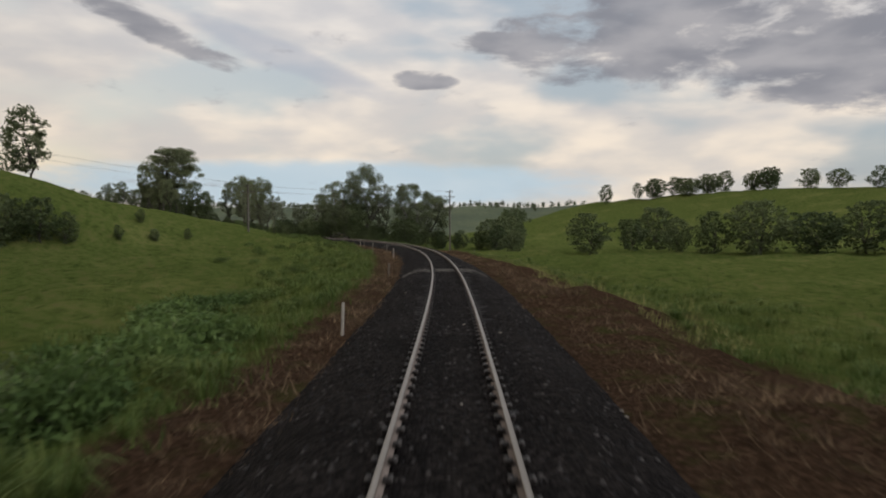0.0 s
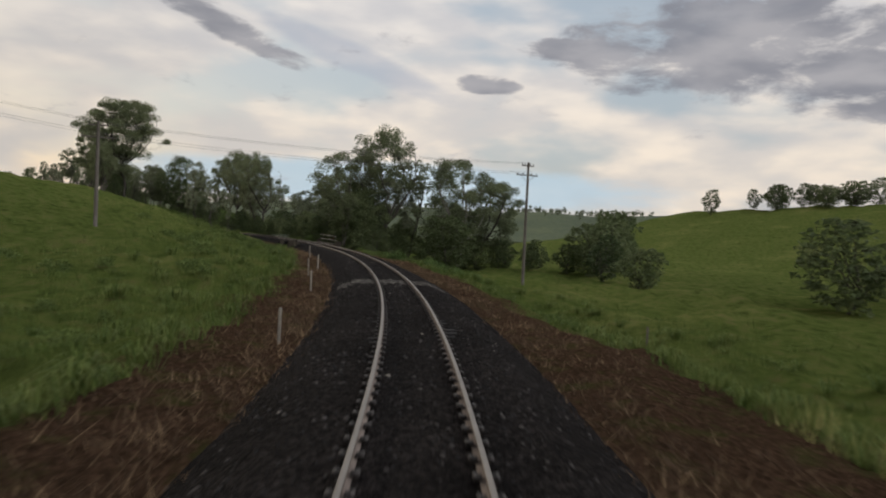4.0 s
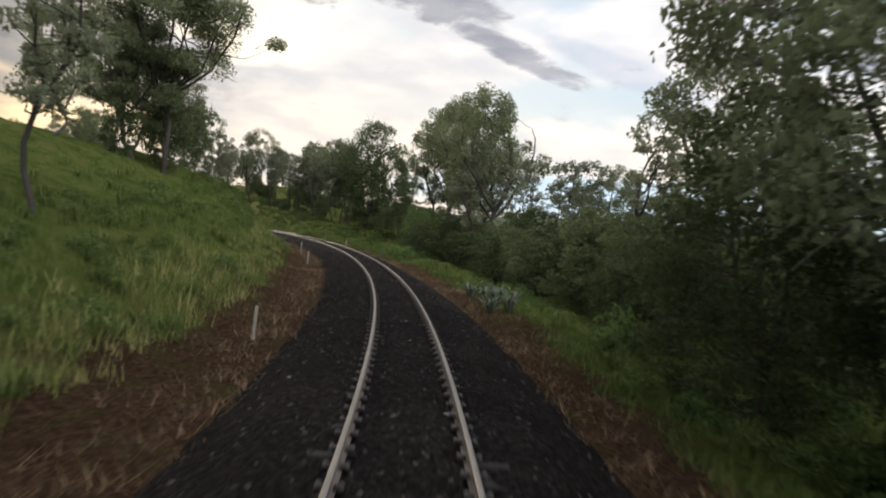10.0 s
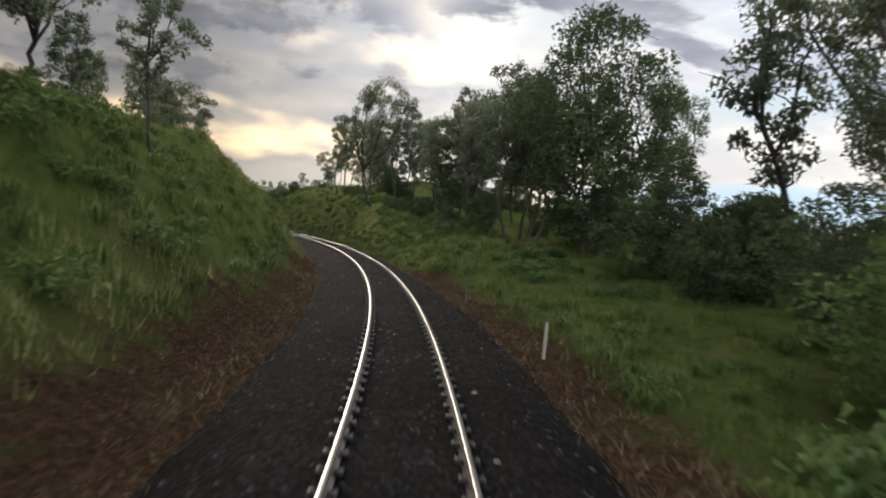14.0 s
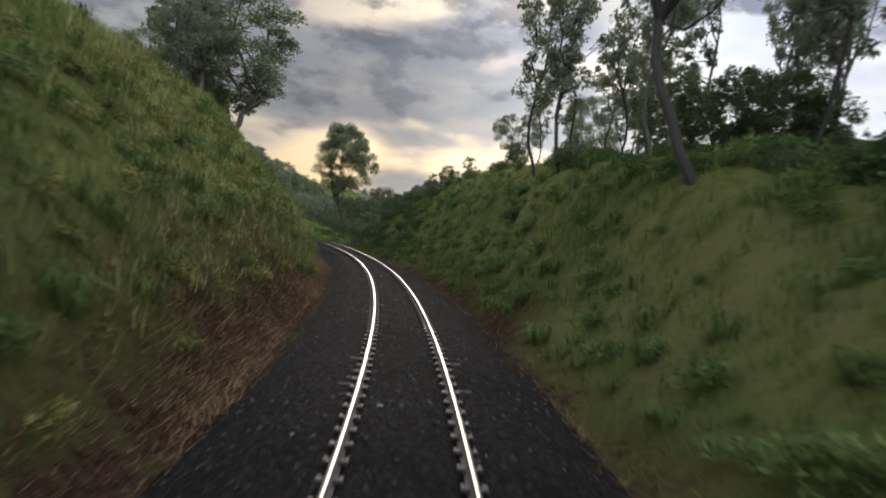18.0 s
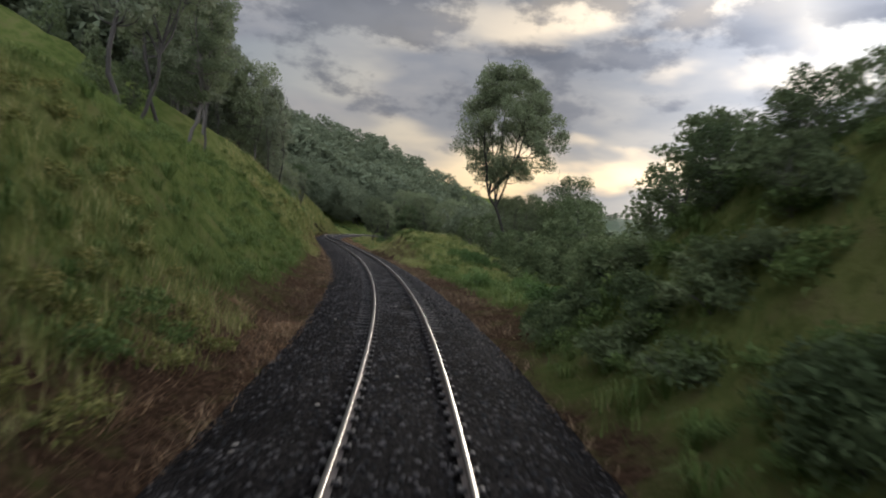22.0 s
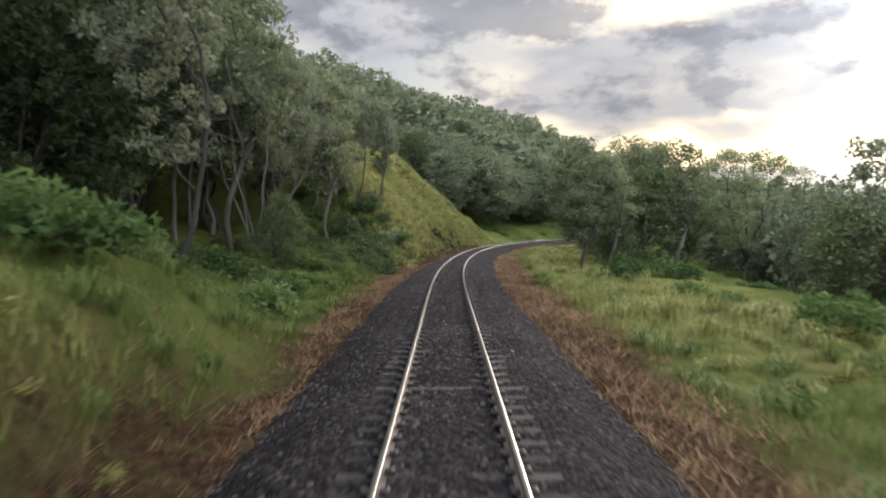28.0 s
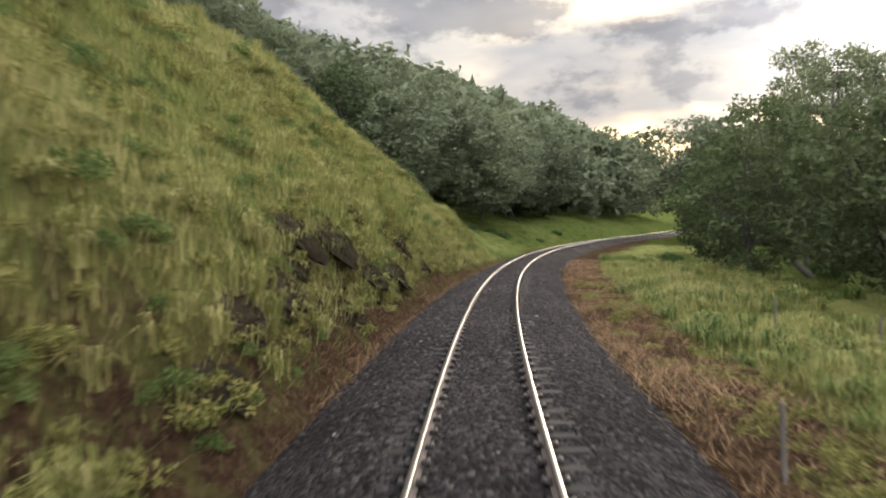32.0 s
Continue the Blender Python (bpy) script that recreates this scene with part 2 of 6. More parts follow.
GRASS_DEAD = material("dead_grass", ((0.040, 0.026, 0.016), (0.090, 0.060, 0.036), (0.21, 0.145, 0.085)), 0.2, 0.8, 0, 1.5, 0.45, through_light=0.25, islands=True)
GRASS_STRAW = material("straw_grass", ((0.085, 0.050, 0.027), (0.165, 0.100, 0.056), (0.28, 0.185, 0.105)), 0.2, 0.8, 0, 1.5, 0.45, through_light=0.25, islands=True)
STONE = material("loose_ballast", ((0.005, 0.0045, 0.0045), (0.013, 0.0115, 0.011), (0.042, 0.037, 0.034)), 0.5, 0.9, 0.3, 20.0, 0.7, islands=True, depth=0.01)
FRESH = material("fresh_gravel", ((0.03, 0.027, 0.023), (0.055, 0.05, 0.043), (0.095, 0.087, 0.075)), 0.5, 0.9, 0.2, 20.0, 0.6, islands=True, depth=0.01)
STEEL = material("polished_rail_head", ((0.155, 0.138, 0.12), (0.195, 0.175, 0.153), (0.25, 0.225, 0.20)), 2.0, 0.40, 0.05, 30.0, metal=1.0, depth=0.003)
RUST = material("rusty_rail_side", ((0.060, 0.048, 0.042), (0.11, 0.088, 0.076), (0.17, 0.14, 0.12)), 2.0, 0.85, 0.3, 30.0, depth=0.004)
SLEEPER = material("weathered_sleeper", ((0.005, 0.0043, 0.004), (0.011, 0.0096, 0.009), (0.032, 0.028, 0.025)), 1.5, 0.9, 0.5, 18.0, 0.3, depth=0.01)
CLIP = material("rail_clip_steel", ((0.012, 0.010, 0.010), (0.025, 0.022, 0.020), (0.05, 0.044, 0.04)), 6.0, 0.7, 0.1, 40.0, depth=0.004)
CONCRETE = material("stained_concrete", ((0.014, 0.0125, 0.010), (0.034, 0.030, 0.024), (0.080, 0.071, 0.058)), 0.9, 0.9, 0.4, 9.0, depth=0.02, gloss=0.08)
GALV = material("galvanised_pipe", ((0.17, 0.16, 0.135), (0.27, 0.26, 0.225), (0.38, 0.37, 0.33)), 3.0, 0.5, 0.1, 25.0, metal=0.6, depth=0.003)
DARK_STEEL = material("bridge_steel", ((0.010, 0.009, 0.008), (0.020, 0.018, 0.016), (0.04, 0.036, 0.032)), 2.0, 0.9, 0.2, 20.0, depth=0.006, gloss=0.04)
POLE_WOOD = material("pole_timber", ((0.055, 0.047, 0.04), (0.10, 0.088, 0.076), (0.16, 0.145, 0.13)), 1.2, 0.9, 0.4, 12.0, stretch=(1, 1, 0.15), depth=0.01)
WALK_WOOD = material("walkway_timber", ((0.014, 0.012, 0.010), (0.030, 0.026, 0.022), (0.060, 0.052, 0.044)), 1.5, 0.9, 0.3, 14.0, 0.3, stretch=(1, 1, 0.3), depth=0.006, gloss=0.05)
WORN_STRIP = material("worn_metal_strip", ((0.06, 0.055, 0.048), (0.11, 0.10, 0.09), (0.17, 0.16, 0.14)), 2.0, 0.8, 0.1, 20.0, depth=0.003, gloss=0.1)
LEAF_FLAX = material("strap_leaves", ((0.050, 0.062, 0.040), (0.085, 0.102, 0.070), (0.130, 0.148, 0.105)), 1.5, 0.6, 0, 4.0, 0.3, through_light=0.2)
POST_PALE = material("weathered_post", ((0.13, 0.115, 0.095), (0.22, 0.20, 0.17), (0.34, 0.31, 0.27)), 2.5, 0.9, 0.3, 20.0, 0.4, stretch=(1, 1, 0.3), depth=0.006)
WIRE = material("line_wire", ((0.05, 0.05, 0.05), (0.08, 0.08, 0.08), (0.12, 0.12, 0.12)), 4.0, 0.5, 0, 30.0, metal=0.5)
TAG_ORANGE = material("orange_tag", ((0.45, 0.13, 0.04), (0.60, 0.19, 0.06), (0.66, 0.25, 0.10)), 6.0, 0.6, 0.05, 30.0, depth=0.002)
ROCK = material("dark_rock", ((0.007, 0.006, 0.0042), (0.018, 0.015, 0.010), (0.050, 0.042, 0.026)), 0.7, 0.98, 0.9, 6.0, depth=0.10, gloss=0.0)
WATER = material("creek_water", ((0.018, 0.020, 0.016), (0.022, 0.024, 0.02), (0.03, 0.032, 0.026)), 0.5, 0.12, 0.1, 5.0, depth=0.02)


def ground_material():
    """Green sward, dry seeding grass and the sprayed brown verge, chosen by what grows there."""
    m = bpy.data.materials.new("pasture_and_verge")
    m.use_nodes = True
    n, l = m.node_tree.nodes, m.node_tree.links
    shade = n["Principled BSDF"]
    tex = n.new("ShaderNodeTexCoord")

    def noise_of(scale, detail, rough=0.6):
        t = n.new("ShaderNodeTexNoise")
        l.new(tex.outputs["Object"], t.inputs["Vector"])
        t.inputs["Scale"].default_value, t.inputs["Detail"].default_value, t.inputs["Roughness"].default_value = scale, detail, rough
        return t.outputs["Fac"]

    def ramp_of(fac, stops):
        r = n.new("ShaderNodeValToRGB")
        l.new(fac, r.inputs[0])
        e = r.color_ramp.elements
        e[0].position, e[0].color = stops[0][0], (*stops[0][1], 1)
        e[1].position, e[1].color = stops[-1][0], (*stops[-1][1], 1)
        for p, c in stops[1:-1]:
            e.new(p).color = (*c, 1)
        return r.outputs[0]

    def blend(fac, a, b):
        x = n.new("ShaderNodeMix")
        x.data_type = "RGBA"
        l.new(fac, x.inputs[0])
        l.new(a, x.inputs[6])
        l.new(b, x.inputs[7])
        return x.outputs[2]

    def grown(name):
        at = n.new("ShaderNodeAttribute")
        at.attribute_name = name
        return at.outputs["Fac"]

    patch, tuft, blade = noise_of(0.07, 4), noise_of(0.9, 6, 0.7), noise_of(7.0, 6, 0.75)
    green = ramp_of(tuft, ((0.3, (0.026, 0.042, 0.011)), (0.5, (0.054, 0.076, 0.018)), (0.7, (0.105, 0.122, 0.036))))
    dry = ramp_of(tuft, ((0.3, (0.066, 0.078, 0.022)), (0.5, (0.135, 0.142, 0.046)), (0.72, (0.24, 0.220, 0.092))))
    dead = ramp_of(blade, ((0.3, (0.014, 0.009, 0.0065)), (0.5, (0.040, 0.025, 0.016)), (0.7, (0.10, 0.062, 0.038))))
    mid = n.new("ShaderNodeMapRange")
    l.new(patch, mid.inputs[0])
    mid.inputs[1].default_value, mid.inputs[2].default_value = 0.45, 0.75
    mid.inputs[3].default_value, mid.inputs[4].default_value = 0.0, 0.6
    both = n.new("ShaderNodeMath")
    both.operation = "MAXIMUM"
    l.new(mid.outputs[0], both.inputs[0])
    l.new(grown("dry"), both.inputs[1])
    colour = blend(both.outputs[0], green, dry)
    edge = n.new("ShaderNodeMath")
    edge.operation, edge.inputs[1].default_value = "MULTIPLY_ADD", 2.6
    l.new(tuft, edge.inputs[0])
    l.new(grown("dead"), edge.inputs[2])
    cut = n.new("ShaderNodeMapRange")
    l.new(edge.outputs[0], cut.inputs[0])
    cut.inputs[1].default_value, cut.inputs[2].default_value = 1.35, 2.25
    colour = blend(cut.outputs[0], colour, dead)
    l.new(colour, shade.inputs["Base Color"])
    shade.inputs["Roughness"].default_value = 0.95
    shade.inputs["Specular IOR Level"].default_value = 0.0
    add = n.new("ShaderNodeMath")
    l.new(tuft, add.inputs[0])
    l.new(blade, add.inputs[1])
    bp = n.new("ShaderNodeBump")
    bp.inputs["Strength"].default_value, bp.inputs["Distance"].default_value = 0.9, 0.25
    l.new(add.outputs[0], bp.inputs["Height"])
    l.new(bp.outputs[0], shade.inputs["Normal"])
    return m


GROUND = ground_material()


def ballast_material():
    """Crushed stone: each stone its own shade, dark gaps between."""
    m = bpy.data.materials.new("ballast_stone")
    m.use_nodes = True
    n, l = m.node_tree.nodes, m.node_tree.links
    shade = n["Principled BSDF"]
    tex = n.new("ShaderNodeTexCoord")
    cell = n.new("ShaderNodeTexVoronoi")
    cell.inputs["Scale"].default_value = 17.0
    patch = n.new("ShaderNodeTexNoise")
    patch.inputs["Scale"].default_value, patch.inputs["Detail"].default_value = 0.35, 4.0
    for t in (cell, patch):
        l.new(tex.outputs["Object"], t.inputs["Vector"])
    bw = n.new("ShaderNodeSeparateColor")
    l.new(cell.outputs["Color"], bw.inputs[0])
    mix = n.new("ShaderNodeMath")
    mix.operation, mix.inputs[1].default_value = "MULTIPLY_ADD", 0.55
    l.new(bw.outputs[0], mix.inputs[0])
    half = n.new("ShaderNodeMath")
    half.operation, half.inputs[1].default_value = "MULTIPLY", 0.45
    l.new(patch.outputs["Fac"], half.inputs[0])
    l.new(half.outputs[0], mix.inputs[2])
    ramp = n.new("ShaderNodeValToRGB")
    l.new(mix.outputs[0], ramp.inputs[0])
    e = ramp.color_ramp.elements
    e[0].position, e[0].color = 0.15, (0.0035, 0.0031, 0.0031, 1)
    e[1].position, e[1].color = 0.82, (0.034, 0.030, 0.028, 1)
    e.new(0.52).color = (0.0105, 0.0094, 0.0092, 1)
    # brightness of the light along the line put into the stone colour
    at = n.new("ShaderNodeAttribute")
    at.attribute_name = "lit_tone"
    tone = n.new("ShaderNodeMix")
    tone.data_type, tone.blend_type = "RGBA", "MULTIPLY"
    tone.inputs[0].default_value = 1.0
    worn = n.new("ShaderNodeMix")
    worn.data_type = "RGBA"
    l.new(at.outputs["Fac"], worn.inputs[0])
    worn.inputs[6].default_value, worn.inputs[7].default_value = (0.66, 0.64, 0.62, 1), (1.55, 1.5, 1.6, 1)
    l.new(ramp.outputs[0], tone.inputs[6])
    l.new(worn.outputs[2], tone.inputs[7])
    l.new(tone.outputs[2], shade.inputs["Base Color"])
    shade.inputs["Roughness"].default_value = 0.95
    shade.inputs["Specular IOR Level"].default_value = 0.02
    bp = n.new("ShaderNodeBump")
    bp.invert = True
    bp.inputs["Strength"].default_value, bp.inputs["Distance"].default_value = 1.0, 0.06
    l.new(cell.outputs["Distance"], bp.inputs["Height"])
    l.new(bp.outputs[0], shade.inputs["Normal"])
    return m


BALLAST = ballast_material()

# ------------------------------------------------------------------ the line's course
STEP = 0.5
STATION = np.arange(-300.0, 1560.0, STEP)
BENDS = [-150, -55, 90, 176, 250, 372, 405, 389, 391, 374, 387, 409, 369, 379, 423, 406, 345, 355, 339, 352, 328, 305, 233, 190, 13, 55, -3, -252, -230, -278, -384, -430, -430]
CURVE = np.interp(STATION, -20 + 20.0 * np.arange(len(BENDS)), np.array(BENDS) * 1e-5)
CURVE = np.where((STATION < -20) | (STATION > 660), 0.0, CURVE)
HEADING = np.cumsum(CURVE) * STEP
HEADING -= np.interp(0, STATION, HEADING)
LINE_X, LINE_Y = np.cumsum(-np.sin(HEADING)) * STEP, np.cumsum(np.cos(HEADING)) * STEP
LINE_X -= np.interp(0, STATION, LINE_X)
LINE_Y -= np.interp(0, STATION, LINE_Y)


def heading(s):
    return np.interp(s, STATION, HEADING)


def spot(s, lat):
    """World x, y at a station along the line and metres to its right."""
    a = heading(s)
    return np.interp(s, STATION, LINE_X) + lat * np.cos(a), np.interp(s, STATION, LINE_Y) + lat * np.sin(a)


def tilt(s, lat):
    return 1.52 * np.interp(s, STATION, CURVE) * lat


RAND = np.random.RandomState(7)
GRID = RAND.rand(256, 256)


def rough2(x, y):
    """Smooth value noise, 0 to 1."""
    x, y = np.asarray(x, float), np.asarray(y, float)
    i, j = np.floor(x).astype(int), np.floor(y).astype(int)
    u, v = x - i, y - j
    u, v = u * u * (3 - 2 * u), v * v * (3 - 2 * v)
    g = lambda p, q: GRID[p & 255, q & 255]
    return (g(i, j) * (1 - u) + g(i + 1, j) * u) * (1 - v) + (g(i, j + 1) * (1 - u) + g(i + 1, j + 1) * u) * v


# station: toe of the bank, its width, its height, slope above, where the hill starts, slope of the hill
LEFT = [
    (-300, 5, 8, -2.2, 0, 110, 0.10), (0, 5, 8, -2.2, 0, 100, 0.12), (50, 4.5, 8, -2.0, 0, 82, 0.2), (80, 5, 7, -1.6, 0.0, 64, 0.28), (103, 5.5, 6, -1.2, 0.0, 56, 0.42),
    (112, 5.5, 6, -0.6, 0.02, 37, 0.38), (125, 5.5, 6, 0.1, 0.09, 25, 0.27), (140, 6, 6, 0.3, 0.13, 30, 0.2), (157, 5, 5, 0.3, 0.17, 30, 0.14), (185, 4.5, 6, 1.2, 0.22, 30, 0.11),
    (215, 4.5, 7, 2.7, 0.28, 24, 0.10), (245, 4.5, 8, 4.5, 0.30, 22, 0.10), (268, 4.2, 7, 5.2, 0.45, 14, 0.15), (284, 3.7, 5, 4.2, 1.0, 11.5, 0.17), (300, 3.4, 4, 3.6, 0.93, 12, 0.2),
    (330, 3.1, 3.3, 3.6, 1.0, 11.5, 0.2), (357, 3.0, 3.2, 3.9, 1.08, 11.5, 0.2), (372, 3.1, 3.3, 3.9, 1.05, 11.5, 0.22), (385, 3.3, 4, 4.2, 0.95, 11.5, 0.25), (410, 4.4, 10.5, 7.8, 0.38, 30, 0.3),
    (440, 4.5, 10.0, 7.6, 0.42, 40, 0.4), (458, 3.3, 2.9, 4.0, 0.9, 11.8, 0.45), (474, 3.3, 2.8, 3.9, 0.82, 11.8, 0.4), (480, 3.2, 2.7, 3.4, 0.66, 12, 0.4), (488, 3.4, 2.5, 2.5, 0.45, 30, 0.4), (496, 3.8, 2.5, 1.5, 0.3, 40, 0.4), (502, 4.6, 3, 0.9, 0.25, 40, 0.4), (508, 6, 6, 0.7, 0.25, 40, 0.4),
    (526, 5.2, 7, 0.9, 0.28, 40, 0.4), (532, 5.0, 6, 1.4, 0.4, 20, 0.5), (537, 4.2, 4.0, 3.0, 0.8, 14, 0.4), (541, 3.4, 2.8, 3.8, 0.98, 13.5, 0.4), (560, 3.3, 2.8, 4.3, 1.05, 13.3, 0.3), (580, 3.3, 2.8, 4.4, 1.1, 13.5, 0.35),
    (598, 3.7, 3.6, 4.0, 0.85, 15, 0.4), (622, 5, 8, 2.4, 0.3, 34, 0.45), (680, 5, 10, 2.6, 0.3, 36, 0.46), (1500, 5, 10, 2.6, 0.3, 36, 0.46)]
RIGHT = [
    (-300, 5, 8, -2.4, 0, 130, 0.10), (0, 5, 8, -2.4, 0, 130, 0.14), (60, 5, 8, -2.6, 0, 130, 0.2), (110, 4.5, 7, -2.6, 0, 120, 0.2),
    (145, 4.5, 8, -3.0, -0.01, 115, 0.2), (185, 4.5, 8, -3.2, -0.02, 110, 0.21), (220, 4.5, 8, -2.2, -0.03, 110, 0.2), (252, 4.2, 8, -1.4, -0.04, 110, 0.16),
    (275, 4, 5, 0.2, -0.05, 90, 0.0), (290, 3.6, 5, 1.5, 0.02, 40, -0.1), (304, 3.5, 5, 1.9, 0.04, 40, -0.1), (316, 3.4, 4.8, 3.2, 0.06, 30, -0.15), (330, 3.3, 4.9, 4.8, 0.1, 28, -0.18), (345, 3.3, 6.2, 6.6, 0.2, 25, -0.2), (355, 3.4, 6.8, 7.6, 0.2, 25, -0.2),
    (370, 3.4, 6.5, 7.6, 0.15, 25, -0.25), (385, 3.4, 6, 6.6, 0.12, 20, -0.3), (397, 3.6, 5, 4.2, 0, 12, -0.3), (403, 3.8, 5, 1.6, -0.1, 12, -0.3), (410, 4.5, 6, -0.8, -0.2, 14, -0.35),
    (440, 4.5, 8, -1.5, -0.25, 14, -0.35), (452, 3.8, 4, 0.9, -0.1, 14, -0.35), (462, 3.6, 4, 2.4, -0.1, 14, -0.35), (473, 3.8, 4, 1.8, -0.15, 14, -0.35),
    (484, 4.5, 4, -0.6, -0.12, 16, -0.35), (510, 5, 6, -1.0, -0.1, 20, -0.35), (545, 5, 8, -1.0, -0.1, 24, -0.3), (600, 4.5, 8, -1.0, -0.1, 24, -0.3), (1500, 4.5, 8, -1.0, -0.1, 30, -0.2)]
VALLEY = -20.0


def verge(s, lat):
    """How far from the track the sprayed brown verge reaches, past its usual width."""
    right = np.interp(s, [0, 60, 90, 130, 160, 285, 295, 396, 404, 434, 443, 466, 478, 500, 540], [4.5, 4.0, 1.5, 0.2, -0.6, -0.5, -2.0, -2.0, -0.4, -0.4, 0.9, 0.8, -0.4, -0.5, -0.1])
    left = np.interp(s, [0, 40, 70, 100, 140, 150, 161, 164, 176, 205, 236, 250, 270, 290, 305, 328, 345, 372, 385, 400, 440, 452, 458, 480, 497, 505, 520, 531, 538, 542],
                     [-1.0, -0.5, 0.2, 0.4, -0.6, -1.4, -1.6, 0.2, 0.4, 0.2, -0.2, 0.0, -0.2, -0.8, -1.0, -1.0, -2.0, -2.2, -0.8, 0.0, -0.1, -0.8, -1.1, -1.2, -1.2, -0.7, -0.9, -0.2, -0.9, -1.7])
    return np.where(lat > 0, right, left)


def gully(s, lat):
    """The creek that the bridge crosses."""
    a = np.exp(-((s - 167.0 + 0.12 * lat) / (4.2 + 0.4 * np.clip(lat - 5, 0, 40))) ** 4)
    a = np.where(lat < 0, np.exp(-((s - 164.6) / 4.6) ** 8), a)
    side = np.where(lat > 0, np.clip((lat - 2.2) / 1.2, 0, 1), np.clip((-lat - 1.9) / 0.8, 0, 1) * np.clip((9.0 + lat) / 4.0, 0, 1))
    # narrow pit by the kerb, added so that its depth gives dark shade
    slot = 5.0 * np.exp(-((s - 162.6) / 2.3) ** 4) * np.exp(-((lat + 3.0) / 1.1) ** 4)
    return np.where(lat > 0, 0.0, slot) + np.where(lat > 0, 3.4 * np.exp(-np.maximum(lat - 8, 0) / 9), 1.4 + 2.2 * np.exp(-((lat + 2.6) / 1.2) ** 2)) * a * side


def under_bridge(s, lat):
    return np.clip((s - 161.4) / 0.8, 0, 1) * np.clip((172.2 - s) / 0.8, 0, 1)


def lie(s, lat, detail=True):
    """Height of the ground."""
    s, lat = np.asarray(s, float), np.asarray(lat, float)
    z = np.zeros(np.broadcast(s, lat).shape)
    for rows, sign in ((LEFT, -1), (RIGHT, 1)):
        key = [r[0] for r in rows]
        toe, wide, top, m1, d2, m2 = (np.interp(s, key, [r[k] for r in rows]) for k in range(1, 7))
        u = np.maximum(sign * lat, 0)
        f = np.clip((u - toe) / wide, 0, 1)
        f = f + 0.12 * np.sin(f * 2 * math.pi) * -0.6
        over = np.maximum(u - toe - wide, 0)
        first = np.minimum(over, np.maximum(d2 - toe - wide, 0))
        run = np.where(s < 430, np.interp(s, [0, 100, 260, 330], [60.0, 34.0, 34.0, 80.0]), np.interp(s, [430, 600, 700], [190.0, 120.0, 110.0]))
        run = run if sign < 0 else 110.0
        second = np.minimum(np.maximum(u - np.maximum(d2, toe + wide), 0), run)
        h = -0.75 + (top + 0.75) * f + m1 * first + m2 * second
        h = np.where(sign > 0, np.maximum(h, VALLEY), h)
        z = np.where(sign * lat > 0, h, z)
    z = np.where(np.abs(lat) < 2.4, -0.75, z)
    if detail:
        x, y = spot(s, lat)
        off = np.clip((np.abs(lat) - 3.2) / 4, 0, 1)
        z = z + off * ((rough2(x * 0.12, y * 0.12) - 0.5) * 0.9 + (rough2(x * 0.45 + 9, y * 0.45) - 0.5) * 0.8 + (rough2(x * 0.95, y * 0.95 + 5) - 0.5) * 0.5)
        far = np.clip((np.abs(lat) - 30) / 60, 0, 1)
        z = z + far * (rough2(x * 0.012 + 3, y * 0.012) - 0.5) * 7
    return z - gully(s, lat)


# ------------------------------------------------------------------ building helpers
def link(name, verts, faces, mat, parent=None, label="", smooth=False):
    """One mesh object from arrays; faces is an (n, 3 or 4) array or a list."""
    me = bpy.data.meshes.new(name)
    verts = np.asarray(verts, float)
    if isinstance(faces, np.ndarray):
        n, k = faces.shape
        me.vertices.add(len(verts))
        me.vertices.foreach_set("co", verts.ravel())
        me.loops.add(n * k)
        me.loops.foreach_set("vertex_index", faces.ravel().astype(np.int32))
        me.polygons.add(n)
        me.polygons.foreach_set("loop_start", np.arange(0, n * k, k, dtype=np.int32))
        me.update(calc_edges=True)
    else:
        me.from_pydata([tuple(v) for v in verts], [], faces)
    for m in mat if isinstance(mat, (list, tuple)) else [mat]:
        me.materials.append(m)
    if smooth:
        me.polygons.foreach_set("use_smooth", np.ones(len(me.polygons), bool))
    me.validate()
    ob = new(name, me)
    if parent is not None:
        ob.parent = parent
    if label:
        tagged(ob, label)
    return ob


def share(name, me, parent=None, m=None):
    ob = new(name, me)
    if parent is not None:
        ob.parent = parent
    if m is not None:
        ob.matrix_basis = m
    return ob


def part(name, bm, mat, parent, label=""):
    me = bpy.data.meshes.new(name)
    bm.to_mesh(me)
    bm.free()
    me.materials.append(mat)
    ob = share(name, me, parent)
    if label:
        tagged(ob, label)
    return ob


def block(bm, size, at=(0, 0, 0), turn=None, bevel=0.0):
    """A bevelled block added to bm."""
    r = bmesh.ops.create_cube(bm, size=1.0)
    vs = r["verts"]
    bmesh.ops.scale(bm, vec=size, verts=vs)
    if bevel:
        es = list({e for v in vs for e in v.link_edges})
        vs = list({v for f in bmesh.ops.bevel(bm, geom=es, offset=bevel, segments=1, affect="EDGES")["faces"] for v in f.verts} | {v for v in vs if v.is_valid})
    if turn is not None:
        bmesh.ops.rotate(bm, cent=(0, 0, 0), matrix=turn, verts=vs)
    bmesh.ops.translate(bm, vec=at, verts=vs)
    return bm


